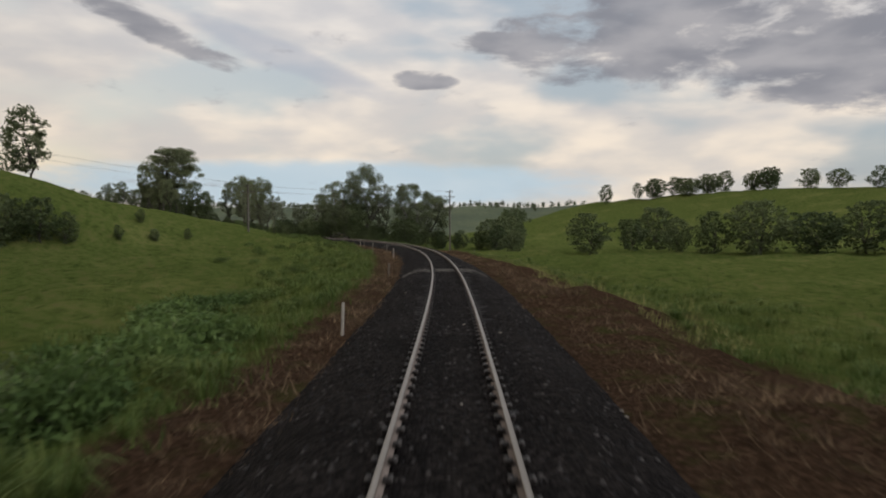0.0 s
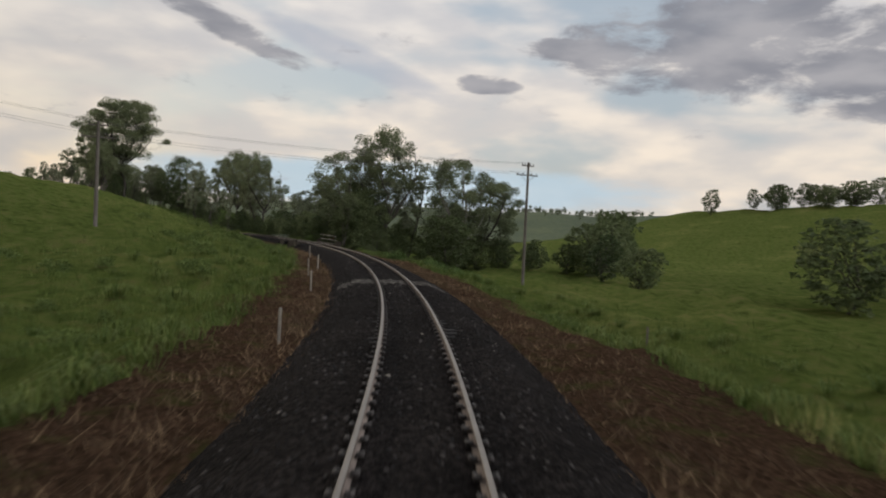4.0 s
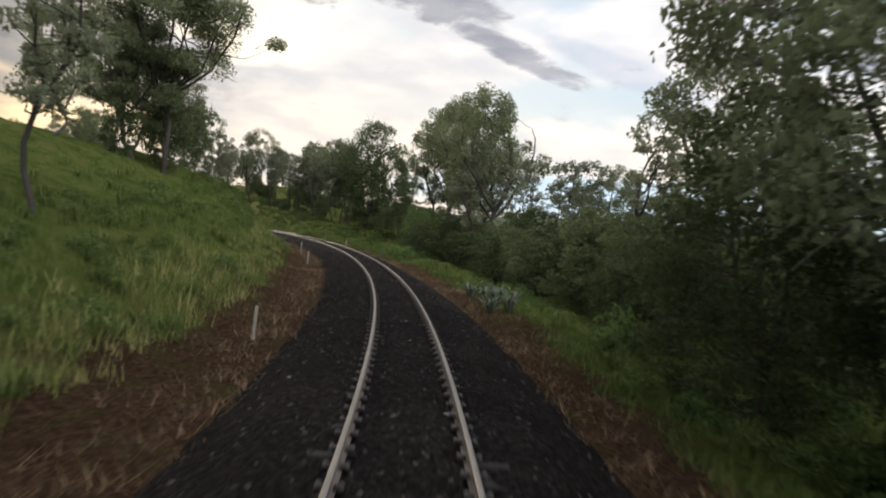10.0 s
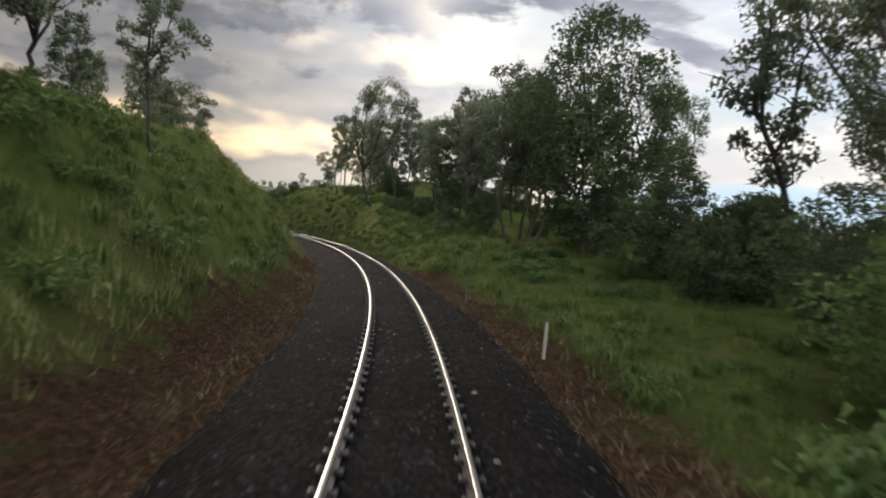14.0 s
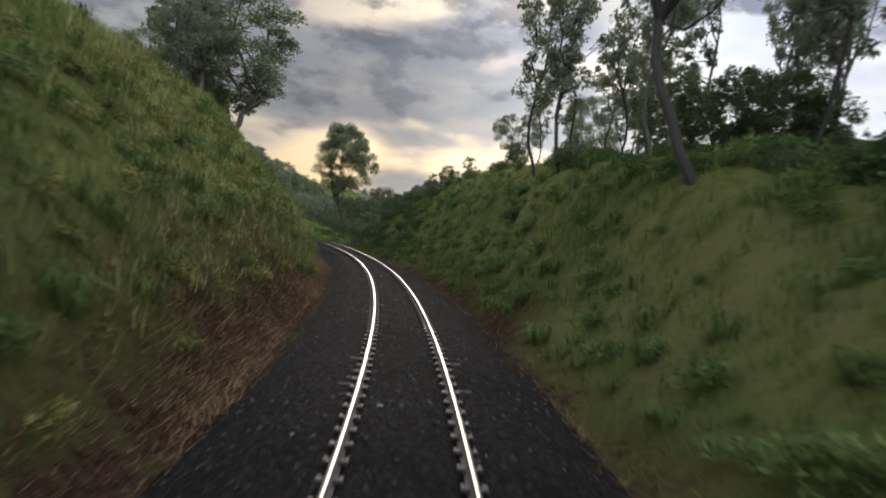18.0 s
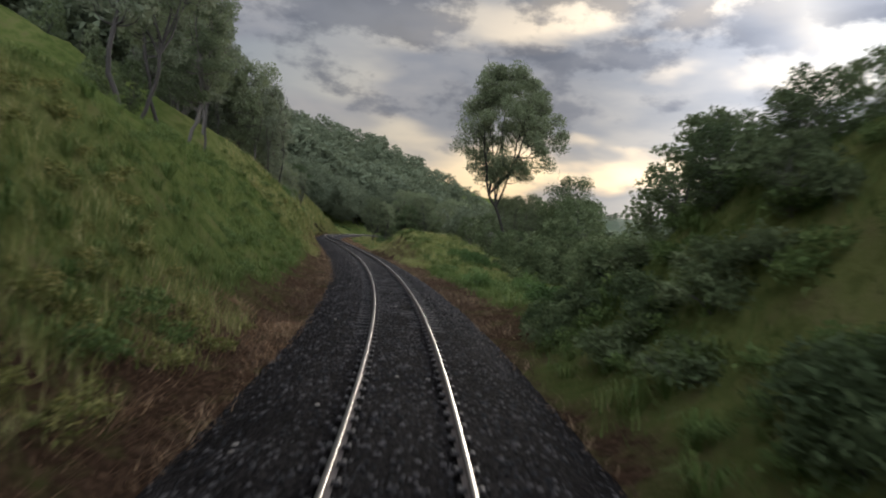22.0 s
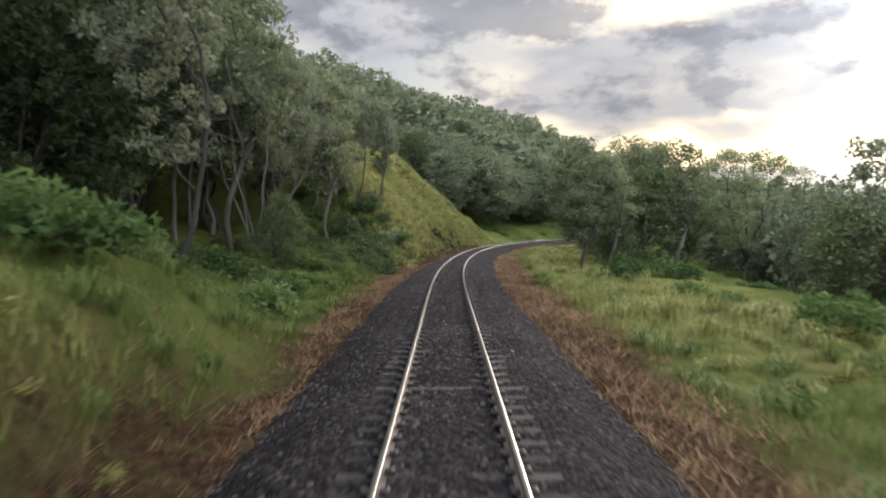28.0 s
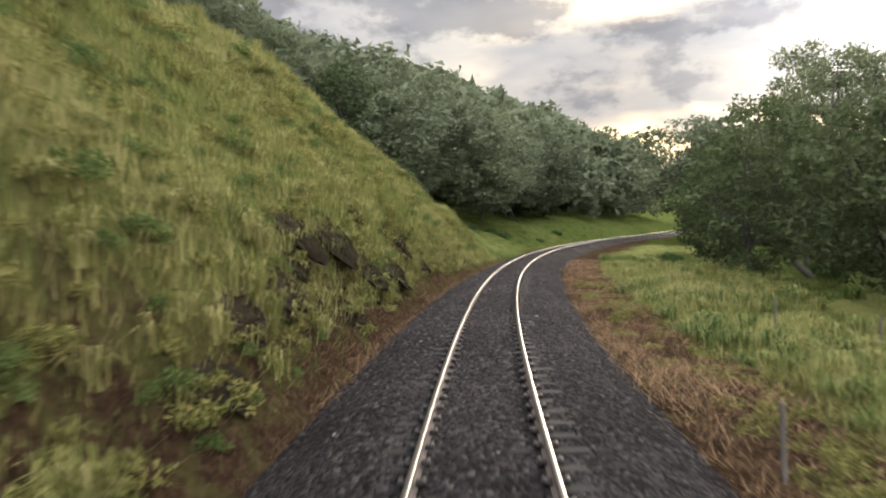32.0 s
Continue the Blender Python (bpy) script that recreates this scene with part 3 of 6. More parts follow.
def tube(points, radii, sides=7, cap=True):
    """A tapered round bar through points: verts, faces."""
    pts = [Vector(p) for p in points]
    verts, faces = [], []
    for i, p in enumerate(pts):
        d = (pts[min(i + 1, len(pts) - 1)] - pts[max(i - 1, 0)]).normalized()
        a = d.orthogonal().normalized()
        if i:
            a = (last - d * last.dot(d)).normalized()
        last = a
        b = d.cross(a)
        r = radii[i] if not isinstance(radii, (int, float)) else radii
        for k in range(sides):
            t = 2 * math.pi * k / sides
            verts.append(p + (a * math.cos(t) + b * math.sin(t)) * r)
    for i in range(len(pts) - 1):
        for k in range(sides):
            q = (k + 1) % sides
            faces.append((i * sides + k, i * sides + q, (i + 1) * sides + q, (i + 1) * sides + k))
    if cap:
        faces.append(tuple(range(sides - 1, -1, -1)))
        faces.append(tuple((len(pts) - 1) * sides + k for k in range(sides)))
    return verts, faces


def gather(pieces):
    verts, faces = [], []
    for v, f in pieces:
        o = len(verts)
        verts += v
        faces += [tuple(i + o for i in q) for q in f]
    return verts, faces


def sweep(profile, s0, s1, step, canted=True):
    """Verts and quads of a profile of (lat, z) drawn along the line."""
    s = np.arange(s0, s1 + step * 0.5, step)
    lat, z = (np.array(v, float) for v in zip(*profile))
    S, L = np.meshgrid(s, lat, indexing="ij")
    x, y = spot(S, L)
    h = np.broadcast_to(z, S.shape) + (tilt(S, L) if canted else 0)
    n, k = S.shape
    i = np.arange(n * k).reshape(n, k)
    f = np.stack([i[:-1, :-1], i[:-1, 1:], i[1:, 1:], i[1:, :-1]], -1).reshape(-1, 4)
    return np.stack([x, y, h], -1).reshape(-1, 3), f


def frame_at(s, lat, z=0.0):
    """A pose at a place on the line: x right, y ahead."""
    x, y = spot(s, lat)
    return Matrix.Translation((float(x), float(y), float(z))) @ Matrix.Rotation(float(heading(s)), 4, "Z")


def ground_at(s, lat):
    return float(lie(s, lat))


# ------------------------------------------------------------------ ground
def build_ground():
    s = np.concatenate([np.arange(-300, -20, 10.0), np.arange(-20, 640, 1.25), np.arange(640, 680, 2.0), np.arange(680, 1551, 15.0)])
    near = np.concatenate([np.arange(0, 16, 0.8), np.arange(16, 40, 2.0), np.arange(40, 100, 6.0)])
    left = np.concatenate([near, [100, 110, 120, 130, 140]])
    right = np.concatenate([near, np.arange(100, 300, 20.0), [300, 380, 480, 600, 800, 1000]])
    lat = np.concatenate([-left[:0:-1], right])
    S, L = np.meshgrid(s, lat, indexing="ij")
    # past the last bend the right side narrows towards the bend's centre, and the left side opens out
    late = np.clip((S - 380) / 120, 0, 1)
    Lr = np.where(L > 100, 100 + (L - 100) * (1 - late * 0.88), L)
    Lr = np.where(L < -60, -60 + (L + 60) * (1 + 3.0 * np.clip((S - 480) / 80, 0, 1)), Lr)
    z = lie(S, Lr)
    x, y = spot(S, Lr)
    bed = np.abs(Lr) < 2.2
    z = np.where(bed & (under_bridge(S, Lr) > 0), -3.6, z)
    n, k = S.shape
    i = np.arange(n * k).reshape(n, k)
    f = np.stack([i[:-1, :-1], i[:-1, 1:], i[1:, 1:], i[1:, :-1]], -1).reshape(-1, 4)
    verts = np.stack([x, y, z], -1).reshape(-1, 3)
    # the plain beyond, out to the horizon
    ring_r = np.concatenate([np.arange(0, 640, 20.0), [700, 900, 1200, 2000, 3200, 4500.0]])
    ring_a = np.linspace(0, 2 * math.pi, 129)
    A, R = np.meshgrid(ring_a, ring_r, indexing="ij")
    px, py = -180 + R * np.cos(A), 260 + R * np.sin(A)
    pz = np.full(A.shape, VALLEY - 5) + np.clip((R - 600) / 700, 0, 1) * 16
    # the hill on the inside of the curve goes on behind its crest
    away = np.hypot(px[..., None] - LINE_X[None, None, 0:2200:8], py[..., None] - LINE_Y[None, None, 0:2200:8])
    k = away.argmin(-1) * 8
    side = (px - LINE_X[k]) * np.cos(HEADING[k]) + (py - LINE_Y[k]) * np.sin(HEADING[k])
    back = lie(STATION[k], np.maximum(side, -140)) - 4 - 0.10 * np.maximum(-side - 140, 0)
    pz = np.where(side < -20, np.maximum(np.minimum(back, 40), pz), pz)
    j = np.arange(A.size).reshape(A.shape) + len(verts)
    g = np.stack([j[:-1, :-1], j[:-1, 1:], j[1:, 1:], j[1:, :-1]], -1).reshape(-1, 4)
    verts = np.concatenate([verts, np.stack([px, py, pz], -1).reshape(-1, 3)])
    ob = link("ground", verts, np.concatenate([f, g[:, ::-1]]), GROUND, smooth=True)
    tagged(ob, "green pasture and grassy cutting banks with a brown sprayed verge", "ground", kind="structure")
    u = np.abs(Lr)
    edge = 5.3 + 1.6 * (rough2(S * 0.21, L * 0.1 + 4) - 0.3) + 1.2 * (rough2(S * 0.05, L * 0.05 + 40) - 0.5)
    wide = verge(S, Lr)
    dead = 1 - np.clip((u - edge - wide + 0.6) / np.where((Lr > 0) & (S < 110), 3.4, 2.0), 0, 1)
    high = np.interp(S, [0, 60, 130, 280, 310, 390, 410, 440, 470, 500, 533, 540, 600, 640], [0.1, 0.2, 0.05, 0.2, 0.85, 0.8, 0.3, 0.3, 0.7, 0.2, 0.1, 0.85, 0.8, 0.1])
    high = np.maximum(high, 0.95 * ((Lr > 0) & (S > 484) & (S < 640)))
    dry = np.where(u < 20, high * (0.6 + 0.8 * rough2(S * 0.15, L * 0.3)), 0.1)
    for name, value in (("dead", dead), ("dry", dry)):
        at = ob.data.attributes.new(name, "FLOAT", "POINT")
        at.data.foreach_set("value", np.concatenate([value.ravel(), np.full(len(verts) - S.size, 0.0)]).astype(np.float32))
    return ob


build_ground()

# the ballast bed, with a worn dip between the rails
bed_profile = [(-3.3, -0.86), (-2.7, -0.62), (-2.1, -0.34), (-1.7, -0.19), (-1.2, -0.188), (-0.85, -0.205), (-0.45, -0.172), (0, -0.165), (0.45, -0.172), (0.85, -0.205), (1.2, -0.188), (1.7, -0.19), (2.1, -0.34), (2.7, -0.62), (3.3, -0.86)]
bv, bf = sweep(bed_profile, -60, 760, 0.5)
cols = np.tile(np.array([p[0] for p in bed_profile]), len(bv) // len(bed_profile))
rows_s = np.repeat(-60 + 0.5 * np.arange(len(bv) // len(bed_profile)), len(bed_profile))
lift = np.interp(rows_s, [155.5, 157.5, 160.3, 160.4, 171.6, 172.2, 175], [0, 1, 1, 0, 0, 1, 0])
bv[:, 2] += lift * np.where(np.abs(cols) < 1.9, 0, np.where(np.abs(cols) < 2.4, 0.13, np.where(np.abs(cols) < 3, 0.36, 0.2)))
over = (rows_s > 160.4) & (rows_s < 171.8) & (np.abs(cols) > 1.72)
ox, oy = spot(rows_s[over], 1.72 * np.sign(cols[over]))
bv[over, 0], bv[over, 1], bv[over, 2] = ox, oy, np.where(np.abs(cols[over]) > 2.0, -0.7, -0.25)
bv[:, 2] += (rough2(bv[:, 0] * 2.3, bv[:, 1] * 2.3) - 0.5) * 0.045
bed = tagged(link("ballast_bed", bv, bf, BALLAST, smooth=True), "dark grey crushed stone ballast under the track", "ballast", kind="structure")
# ballast painted dim early and bright later, in place of changing light
bed.data.attributes.new("lit_tone", "FLOAT", "POINT").data.foreach_set("value", np.interp(rows_s, [150, 200, 360, 410, 480, 520], [0.1, 0.0, 0.0, 0.15, 0.75, 1.0]).astype(np.float32))


# ------------------------------------------------------------------ track
def rail(side):
    prof = [(-0.070, -0.165), (-0.070, -0.155), (-0.020, -0.135), (-0.010, -0.12), (-0.010, -0.045), (-0.035, -0.032), (-0.036, -0.010), (-0.028, 0.0),
            (0.028, 0.0), (0.036, -0.010), (0.035, -0.032), (0.010, -0.045), (0.010, -0.12), (0.020, -0.135), (0.070, -0.155), (0.070, -0.165)]
    v, f = sweep([(side * 0.7525 + a, z) for a, z in prof], -60, 760, 0.6)
    ob = link("rail", v, f[:, ::-1], [RUST, STEEL], track, "steel rail with a polished head and rusty sides", smooth=False)
    k = len(prof) - 1
    idx = np.zeros(len(f), np.int32)
    for c in (6, 7, 8):
        idx[c::k] = 1
    ob.data.polygons.foreach_set("material_index", idx)
    return ob


track = tagged(new("railway_track"), "single railway track with polished rails on dark sleepers and ballast", "railway track")
rail(-1)
rail(1)


def sleeper_arrays():
    bm = bmesh.new()
    block(bm, (2.5, 0.24, 0.14), (0, 0, -0.07), bevel=0.015)
    me = bpy.data.meshes.new("sleeper")
    bm.to_mesh(me)
    v = np.array([x.co[:] for x in bm.verts])
    bmesh.ops.triangulate(bm, faces=bm.faces)
    bm.verts.index_update()
    f = np.array([[q.index for q in p.verts] for p in bm.faces])
    v = np.array([x.co[:] for x in bm.verts])
    bm.free()
    me.materials.append(SLEEPER)
    return me, v, f


SLEEPER_MESH, SLEEPER_V, SLEEPER_F = sleeper_arrays()


def scatter(v, f, poses):
    """Copies of a small mesh at (n, 4, 4) poses, as one array."""
    n, k = len(poses), len(v)
    p = np.einsum("nij,kj->nki", poses[:, :3, :3], v) + poses[:, None, :3, 3]
    return p.reshape(-1, 3), (f[None] + (np.arange(n) * k)[:, None, None]).reshape(-1, f.shape[1])


def poses_at(s, lat, z, spin=0.0, size=1.0, stretch=None):
    """(n, 4, 4) upright poses along the line."""
    n = len(s)
    x, y = spot(s, lat)
    a = heading(s) + spin
    m = np.zeros((n, 4, 4))
    size = np.broadcast_to(size, n)
    tall = size if stretch is None else size * stretch
    m[:, 0, 0], m[:, 0, 1], m[:, 1, 0], m[:, 1, 1] = np.cos(a) * size, -np.sin(a) * size, np.sin(a) * size, np.cos(a) * size
    m[:, 2, 2], m[:, 3, 3] = tall, 1
    m[:, 0, 3], m[:, 1, 3], m[:, 2, 3] = x, y, z
    return m


RUN = np.arange(-30, 700, 0.6)
# sleepers stand proud where the stone has been worn away
proud = np.clip((rough2(RUN * 0.08, RUN * 0 + 5) - 0.45) * 3, 0, 1)
proud = np.where((RUN > 398) & (RUN < 470), 1.0, proud * 0.8)
drop = np.interp(RUN, [-30, 390, 400, 470, 480, 700], [-0.184, -0.196, -0.165, -0.165, -0.170, -0.170]) - 0.022 * (1 - proud) - 0.012 * RAND.rand(len(RUN))
rest = ~((RUN > 395) & (RUN < 560))
laid = poses_at(RUN, 0 * RUN, drop, (RAND.rand(len(RUN)) - 0.5) * 0.02)
laid[:, 2, 0] = tilt(RUN, 1.0)
sv, sf = scatter(SLEEPER_V, SLEEPER_F, laid[rest])
tagged(link("sleeper_rest", sv, sf, SLEEPER, track), kind="stuff")

clip_bm = bmesh.new()
block(clip_bm, (0.10, 0.12, 0.04), (0, 0, 0))
block(clip_bm, (0.05, 0.16, 0.03), (0.02, 0, 0.015))
bmesh.ops.triangulate(clip_bm, faces=clip_bm.faces)
clip_bm.verts.index_update()
cv, cf = np.array([v.co[:] for v in clip_bm.verts]), np.array([[q.index for q in p.verts] for p in clip_bm.faces])
clip_bm.free()
cp = []
for lat in (-0.85, -0.655, 0.655, 0.85):
    cp.append(poses_at(RUN, 0 * RUN + lat, np.maximum(drop, -0.178) + 0.06 + tilt(RUN, lat), 0.0 if lat in (-0.655, 0.85) else math.pi))
v, f = scatter(cv, cf, np.concatenate(cp))
tagged(link("rail_fastening", v, f, CLIP, track, "dark steel rail clips"), kind="stuff")


def stones():
    """Loose ballast stones proud of the bed."""
    v = np.array([(-1, -0.8, -0.4), (0.9, -1, -0.4), (1.1, 0.8, -0.4), (-0.8, 1, -0.4), (-0.5, -0.5, 0.8), (0.6, -0.4, 0.55), (0.5, 0.6, 0.9), (-0.6, 0.45, 0.6)])
    f = np.array([(4, 5, 6), (4, 6, 7), (0, 1, 5), (0, 5, 4), (1, 2, 6), (1, 6, 5), (2, 3, 7), (2, 7, 6), (3, 0, 4), (3, 4, 7)])
    n = 62000
    s = RAND.rand(n) * 600 - 2
    s = np.where(RAND.rand(n) < 0.45, 380 + RAND.rand(n) * 200, s)
    lat = (RAND.rand(n) - 0.5) * 6.0
    lat = lat[np.argsort(RAND.rand(n))]
    keep = (np.abs(np.abs(lat) - 0.7525) > 0.12) & ~((s > 160) & (s < 173.5) & (np.abs(lat) > 1.65))
    s, lat = s[keep], lat[keep]
    z = np.interp(lat, [p[0] for p in bed_profile], [p[1] for p in bed_profile]) + tilt(s, lat)
    poses = poses_at(s, lat, z + 0.005, RAND.rand(len(s)) * 6.28, np.where(s > 380, 1.2, 1.0) * (0.018 + 0.022 * RAND.rand(len(s)) ** 2), 0.7)
    p, q = scatter(v, f, poses)
    fresh = []
    rng_chips = np.random.RandomState(33)
    for at in (43.0, 103.5):
        n = 1000
        s, lat = at + RAND.normal(size=n) * 0.7, (RAND.rand(n) - 0.5) * 5.2
        keep = np.abs(np.abs(lat) - 0.7525) > 0.12
        s, lat = s[keep], lat[keep]
        z = np.interp(lat, [b[0] for b in bed_profile], [b[1] for b in bed_profile])
        fresh.append(poses_at(s, lat, z + 0.012, RAND.rand(len(s)) * 6.28, 0.020 + 0.02 * RAND.rand(len(s)), 0.7))
    n = 260
    s, lat = rng_chips.rand(n) * 600, rng_chips.normal(size=n) * 1.7
    keep = (np.abs(np.abs(lat) - 0.7525) > 0.12) & (np.abs(lat) < 3.2)
    s, lat = s[keep], lat[keep]
    z = np.interp(lat, [b[0] for b in bed_profile], [b[1] for b in bed_profile])
    cv, cf = scatter(v, f, poses_at(s, lat, z + 0.02, rng_chips.rand(len(s)) * 6.28, 0.02 + 0.03 * rng_chips.rand(len(s)), 0.4))
    tagged(link("pale_chips", cv, cf, POST_PALE), "pale stone chips and wood splinters lying on the ballast", "debris", kind="stuff")
    pv, pf = scatter(v, f, np.concatenate(fresh))
    tagged(link("fresh_gravel", pv, pf, FRESH), "pale fresh gravel strewn across the track", "gravel", kind="stuff")
    tagged(link("loose_stones", p, q, STONE), "loose dark grey ballast stones lying along the track", "stones", kind="stuff")


stones()


# ------------------------------------------------------------------ bridge
def span(name, lat0, lat1, z0, z1, s0, s1, mat, parent, label=""):
    """A straight-sided solid that follows the line."""
    v, f = sweep([(lat0, z0), (lat0, z1), (lat1, z1), (lat1, z0), (lat0, z0)], s0, s1, (s1 - s0) / 8.0)
    n = len(v)
    faces = [tuple(q) for q in f] + [(0, 1, 2, 3), (n - 5, n - 2, n - 3, n - 4)]
    return link(name, v, faces, mat, parent, label)


bridge = tagged(new("rail_bridge"), "short concrete rail bridge with plank walkway and handrail", "bridge")
B0, B1 = 160.4, 171.6
span("deck", -1.75, 1.75, -1.25, -0.62, B0, B1, CONCRETE, bridge, "stained concrete deck")
span("kerb", -1.98, -1.72, -1.05, 0.02, B0, 169.4, CONCRETE, bridge, "worn concrete kerb")
patch_bm = bmesh.new()
block(patch_bm, (0.22, 0.46, 0.02), bevel=0.006)
part("worn_patch", patch_bm, POST_PALE, bridge, "pale worn patch on the kerb").matrix_basis = frame_at(165.3, -1.85, 0.022)
span("girder", 1.76, 1.86, -1.2, -0.16, B0, B1, DARK_STEEL, bridge, "dark steel side girder")
for i in range(7):
    a = 1.88 + i * 0.122
    span("walkway_plank", a, a + 0.106, -0.19, -0.13, B0 + 0.5, B1 - 0.3, WALK_WOOD, bridge)
for i in range(6):
    a = 1.986 + i * 0.122
    span("joint_strip", a + 0.004, a + 0.010, -0.17, -0.124, B0 + 0.5, B1 - 0.3, WORN_STRIP, bridge, "thin pale metal strip between the planks")
span("edge_angle", 2.745, 2.80, -0.26, -0.05, B0 + 0.5, B1 - 0.3, WORN_STRIP, bridge, "pale steel edge angle of the walkway")
for s in (162.6, 165.2, 167.8, 170.4):
    x, y = spot(s, 2.87)
    v, f = tube([(x, y, -0.4), (x, y, 0.91)], 0.022, 8)
    link("handrail_post", v, f, DARK_STEEL, bridge, "thin dark steel post")
for z, s0 in ((0.92, 161.55), (0.40, 161.25)):
    pts = [(*(float(c) for c in spot(s, 2.87)), z) for s in np.linspace(s0, B1 - 0.5, 12)]
    if z > 0.5:
        pts = [(*(float(c) for c in spot(s0 - d, 2.87)), z - h) for d, h in ((0.12, 0.20), (0.14, 0.08), (0.08, 0.015))] + pts
    v, f = tube(pts, 0.026, 8)
    link("handrail_pipe", v, f, GALV, bridge, "galvanised handrail pipe")
for s in (163.9, 166.5, 169.1):
    v, f = tube([(*(float(c) for c in spot(q, 2.87)), 0.92) for q in (s - 0.05, s + 0.05)], 0.036, 8)
    link("pipe_sleeve", v, f, GALV, bridge, "galvanised pipe joint")
tag_bm = bmesh.new()
block(tag_bm, (0.012, 0.16, 0.24), bevel=0.004)
tag = part("marker_tag", tag_bm, TAG_ORANGE, bridge, "small orange marker tag")
tag.matrix_basis = frame_at(163.0, 2.92, 0.66)


def wing_wall(s0, s1, lat0, lat1, z0, z1, thick=0.22):
    """An upright slab that retains the fill, between two stations."""
    v = []
    for s, lat, z in ((s0, lat0, z0), (s1, lat1, z1)):
        for o in (0.0, thick if lat > 0 else -thick):
            v += [(*(float(c) for c in spot(s, lat + o)), -3.4), (*(float(c) for c in spot(s, lat + o)), z)]
    bm = bmesh.new()
    vs = [bm.verts.new(p) for p in v]
    for q in ((0, 2, 3, 1), (4, 5, 7, 6), (0, 1, 5, 4), (2, 6, 7, 3), (1, 3, 7, 5), (0, 4, 6, 2)):
        bm.faces.new([vs[k] for k in q])
    bmesh.ops.recalc_face_normals(bm, faces=bm.faces)
    bmesh.ops.bevel(bm, geom=bm.edges[:], offset=0.025, segments=2, affect="EDGES")
    part("wing_wall", bm, CONCRETE, bridge, "stained grey concrete wing wall")


wing_wall(157.2, 160.15, -2.68, -2.58, 0.38, 0.34)
wing_wall(169.9, 171.9, -2.42, -2.40, 0.10, 0.20)
wing_wall(158.0, 161.25, 2.82, 2.82, 0.34, 0.32)
wing_wall(171.4, 173.2, 2.80, 2.90, 0.30, 0.25)
span("abutment", -2.3, 2.4, -4.4, -0.9, B0 - 0.6, B0 + 0.3, CONCRETE, bridge, "concrete abutment")
span("abutment", -2.3, 2.4, -4.4, -0.9, B1 - 0.3, B1 + 0.6, CONCRETE, bridge, "concrete abutment")

wv = [(*(float(c) for c in spot(s, lat)), -4.75) for lat, s in ((-4, 165), (-4, 169), (8, 168.5), (15, 167.2), (15, 163.6), (8, 164.2))]
tagged(link("water", wv, [(0, 1, 2, 3, 4, 5)], WATER), "still dark creek water under the bridge", "water", kind="structure")


# ------------------------------------------------------------------ trees
def leaf_cloud(centres, radii, count, size, rng, flat=0.65, droop=0.4, hollow=0.25, wide=0.5, reach=1.2):
    """Leaf sprays on the shells of clumps: verts and triangles."""
    centres, radii = np.asarray(centres), np.asarray(radii)
    n = len(centres) * count
    c, r = np.repeat(centres, count, 0), np.repeat(radii, count)
    d = rng.normal(size=(n, 3))
    d /= np.linalg.norm(d, axis=1)[:, None]
    d[:, 2] = np.where((d[:, 2] < -0.2) & (rng.rand(n) < 0.45), -d[:, 2], d[:, 2])
    p = c + d * (r * (hollow + (reach - hollow) * rng.rand(n) ** 0.6))[:, None] * np.array([1, 1, flat])
    p[:, 2] -= droop * r * (1 - np.abs(d[:, 2])) * 0.4
    t = rng.normal(size=(n, 3)) + d * 0.5
    t[:, 2] -= droop
    t /= np.linalg.norm(t, axis=1)[:, None]
    w = np.cross(t, rng.normal(size=(n, 3)))
    w /= np.linalg.norm(w, axis=1)[:, None]
    ln = size * (0.6 + 0.8 * rng.rand(n))[:, None]
    wd = ln * wide
    blade = np.stack([p - t * ln * 0.5 + w * wd * 0.5, p - t * ln * 0.35 - w * wd * 0.5, p + t * ln * 0.6], 1)
    return blade.reshape(-1, 3), np.arange(n * 3).reshape(-1, 3)


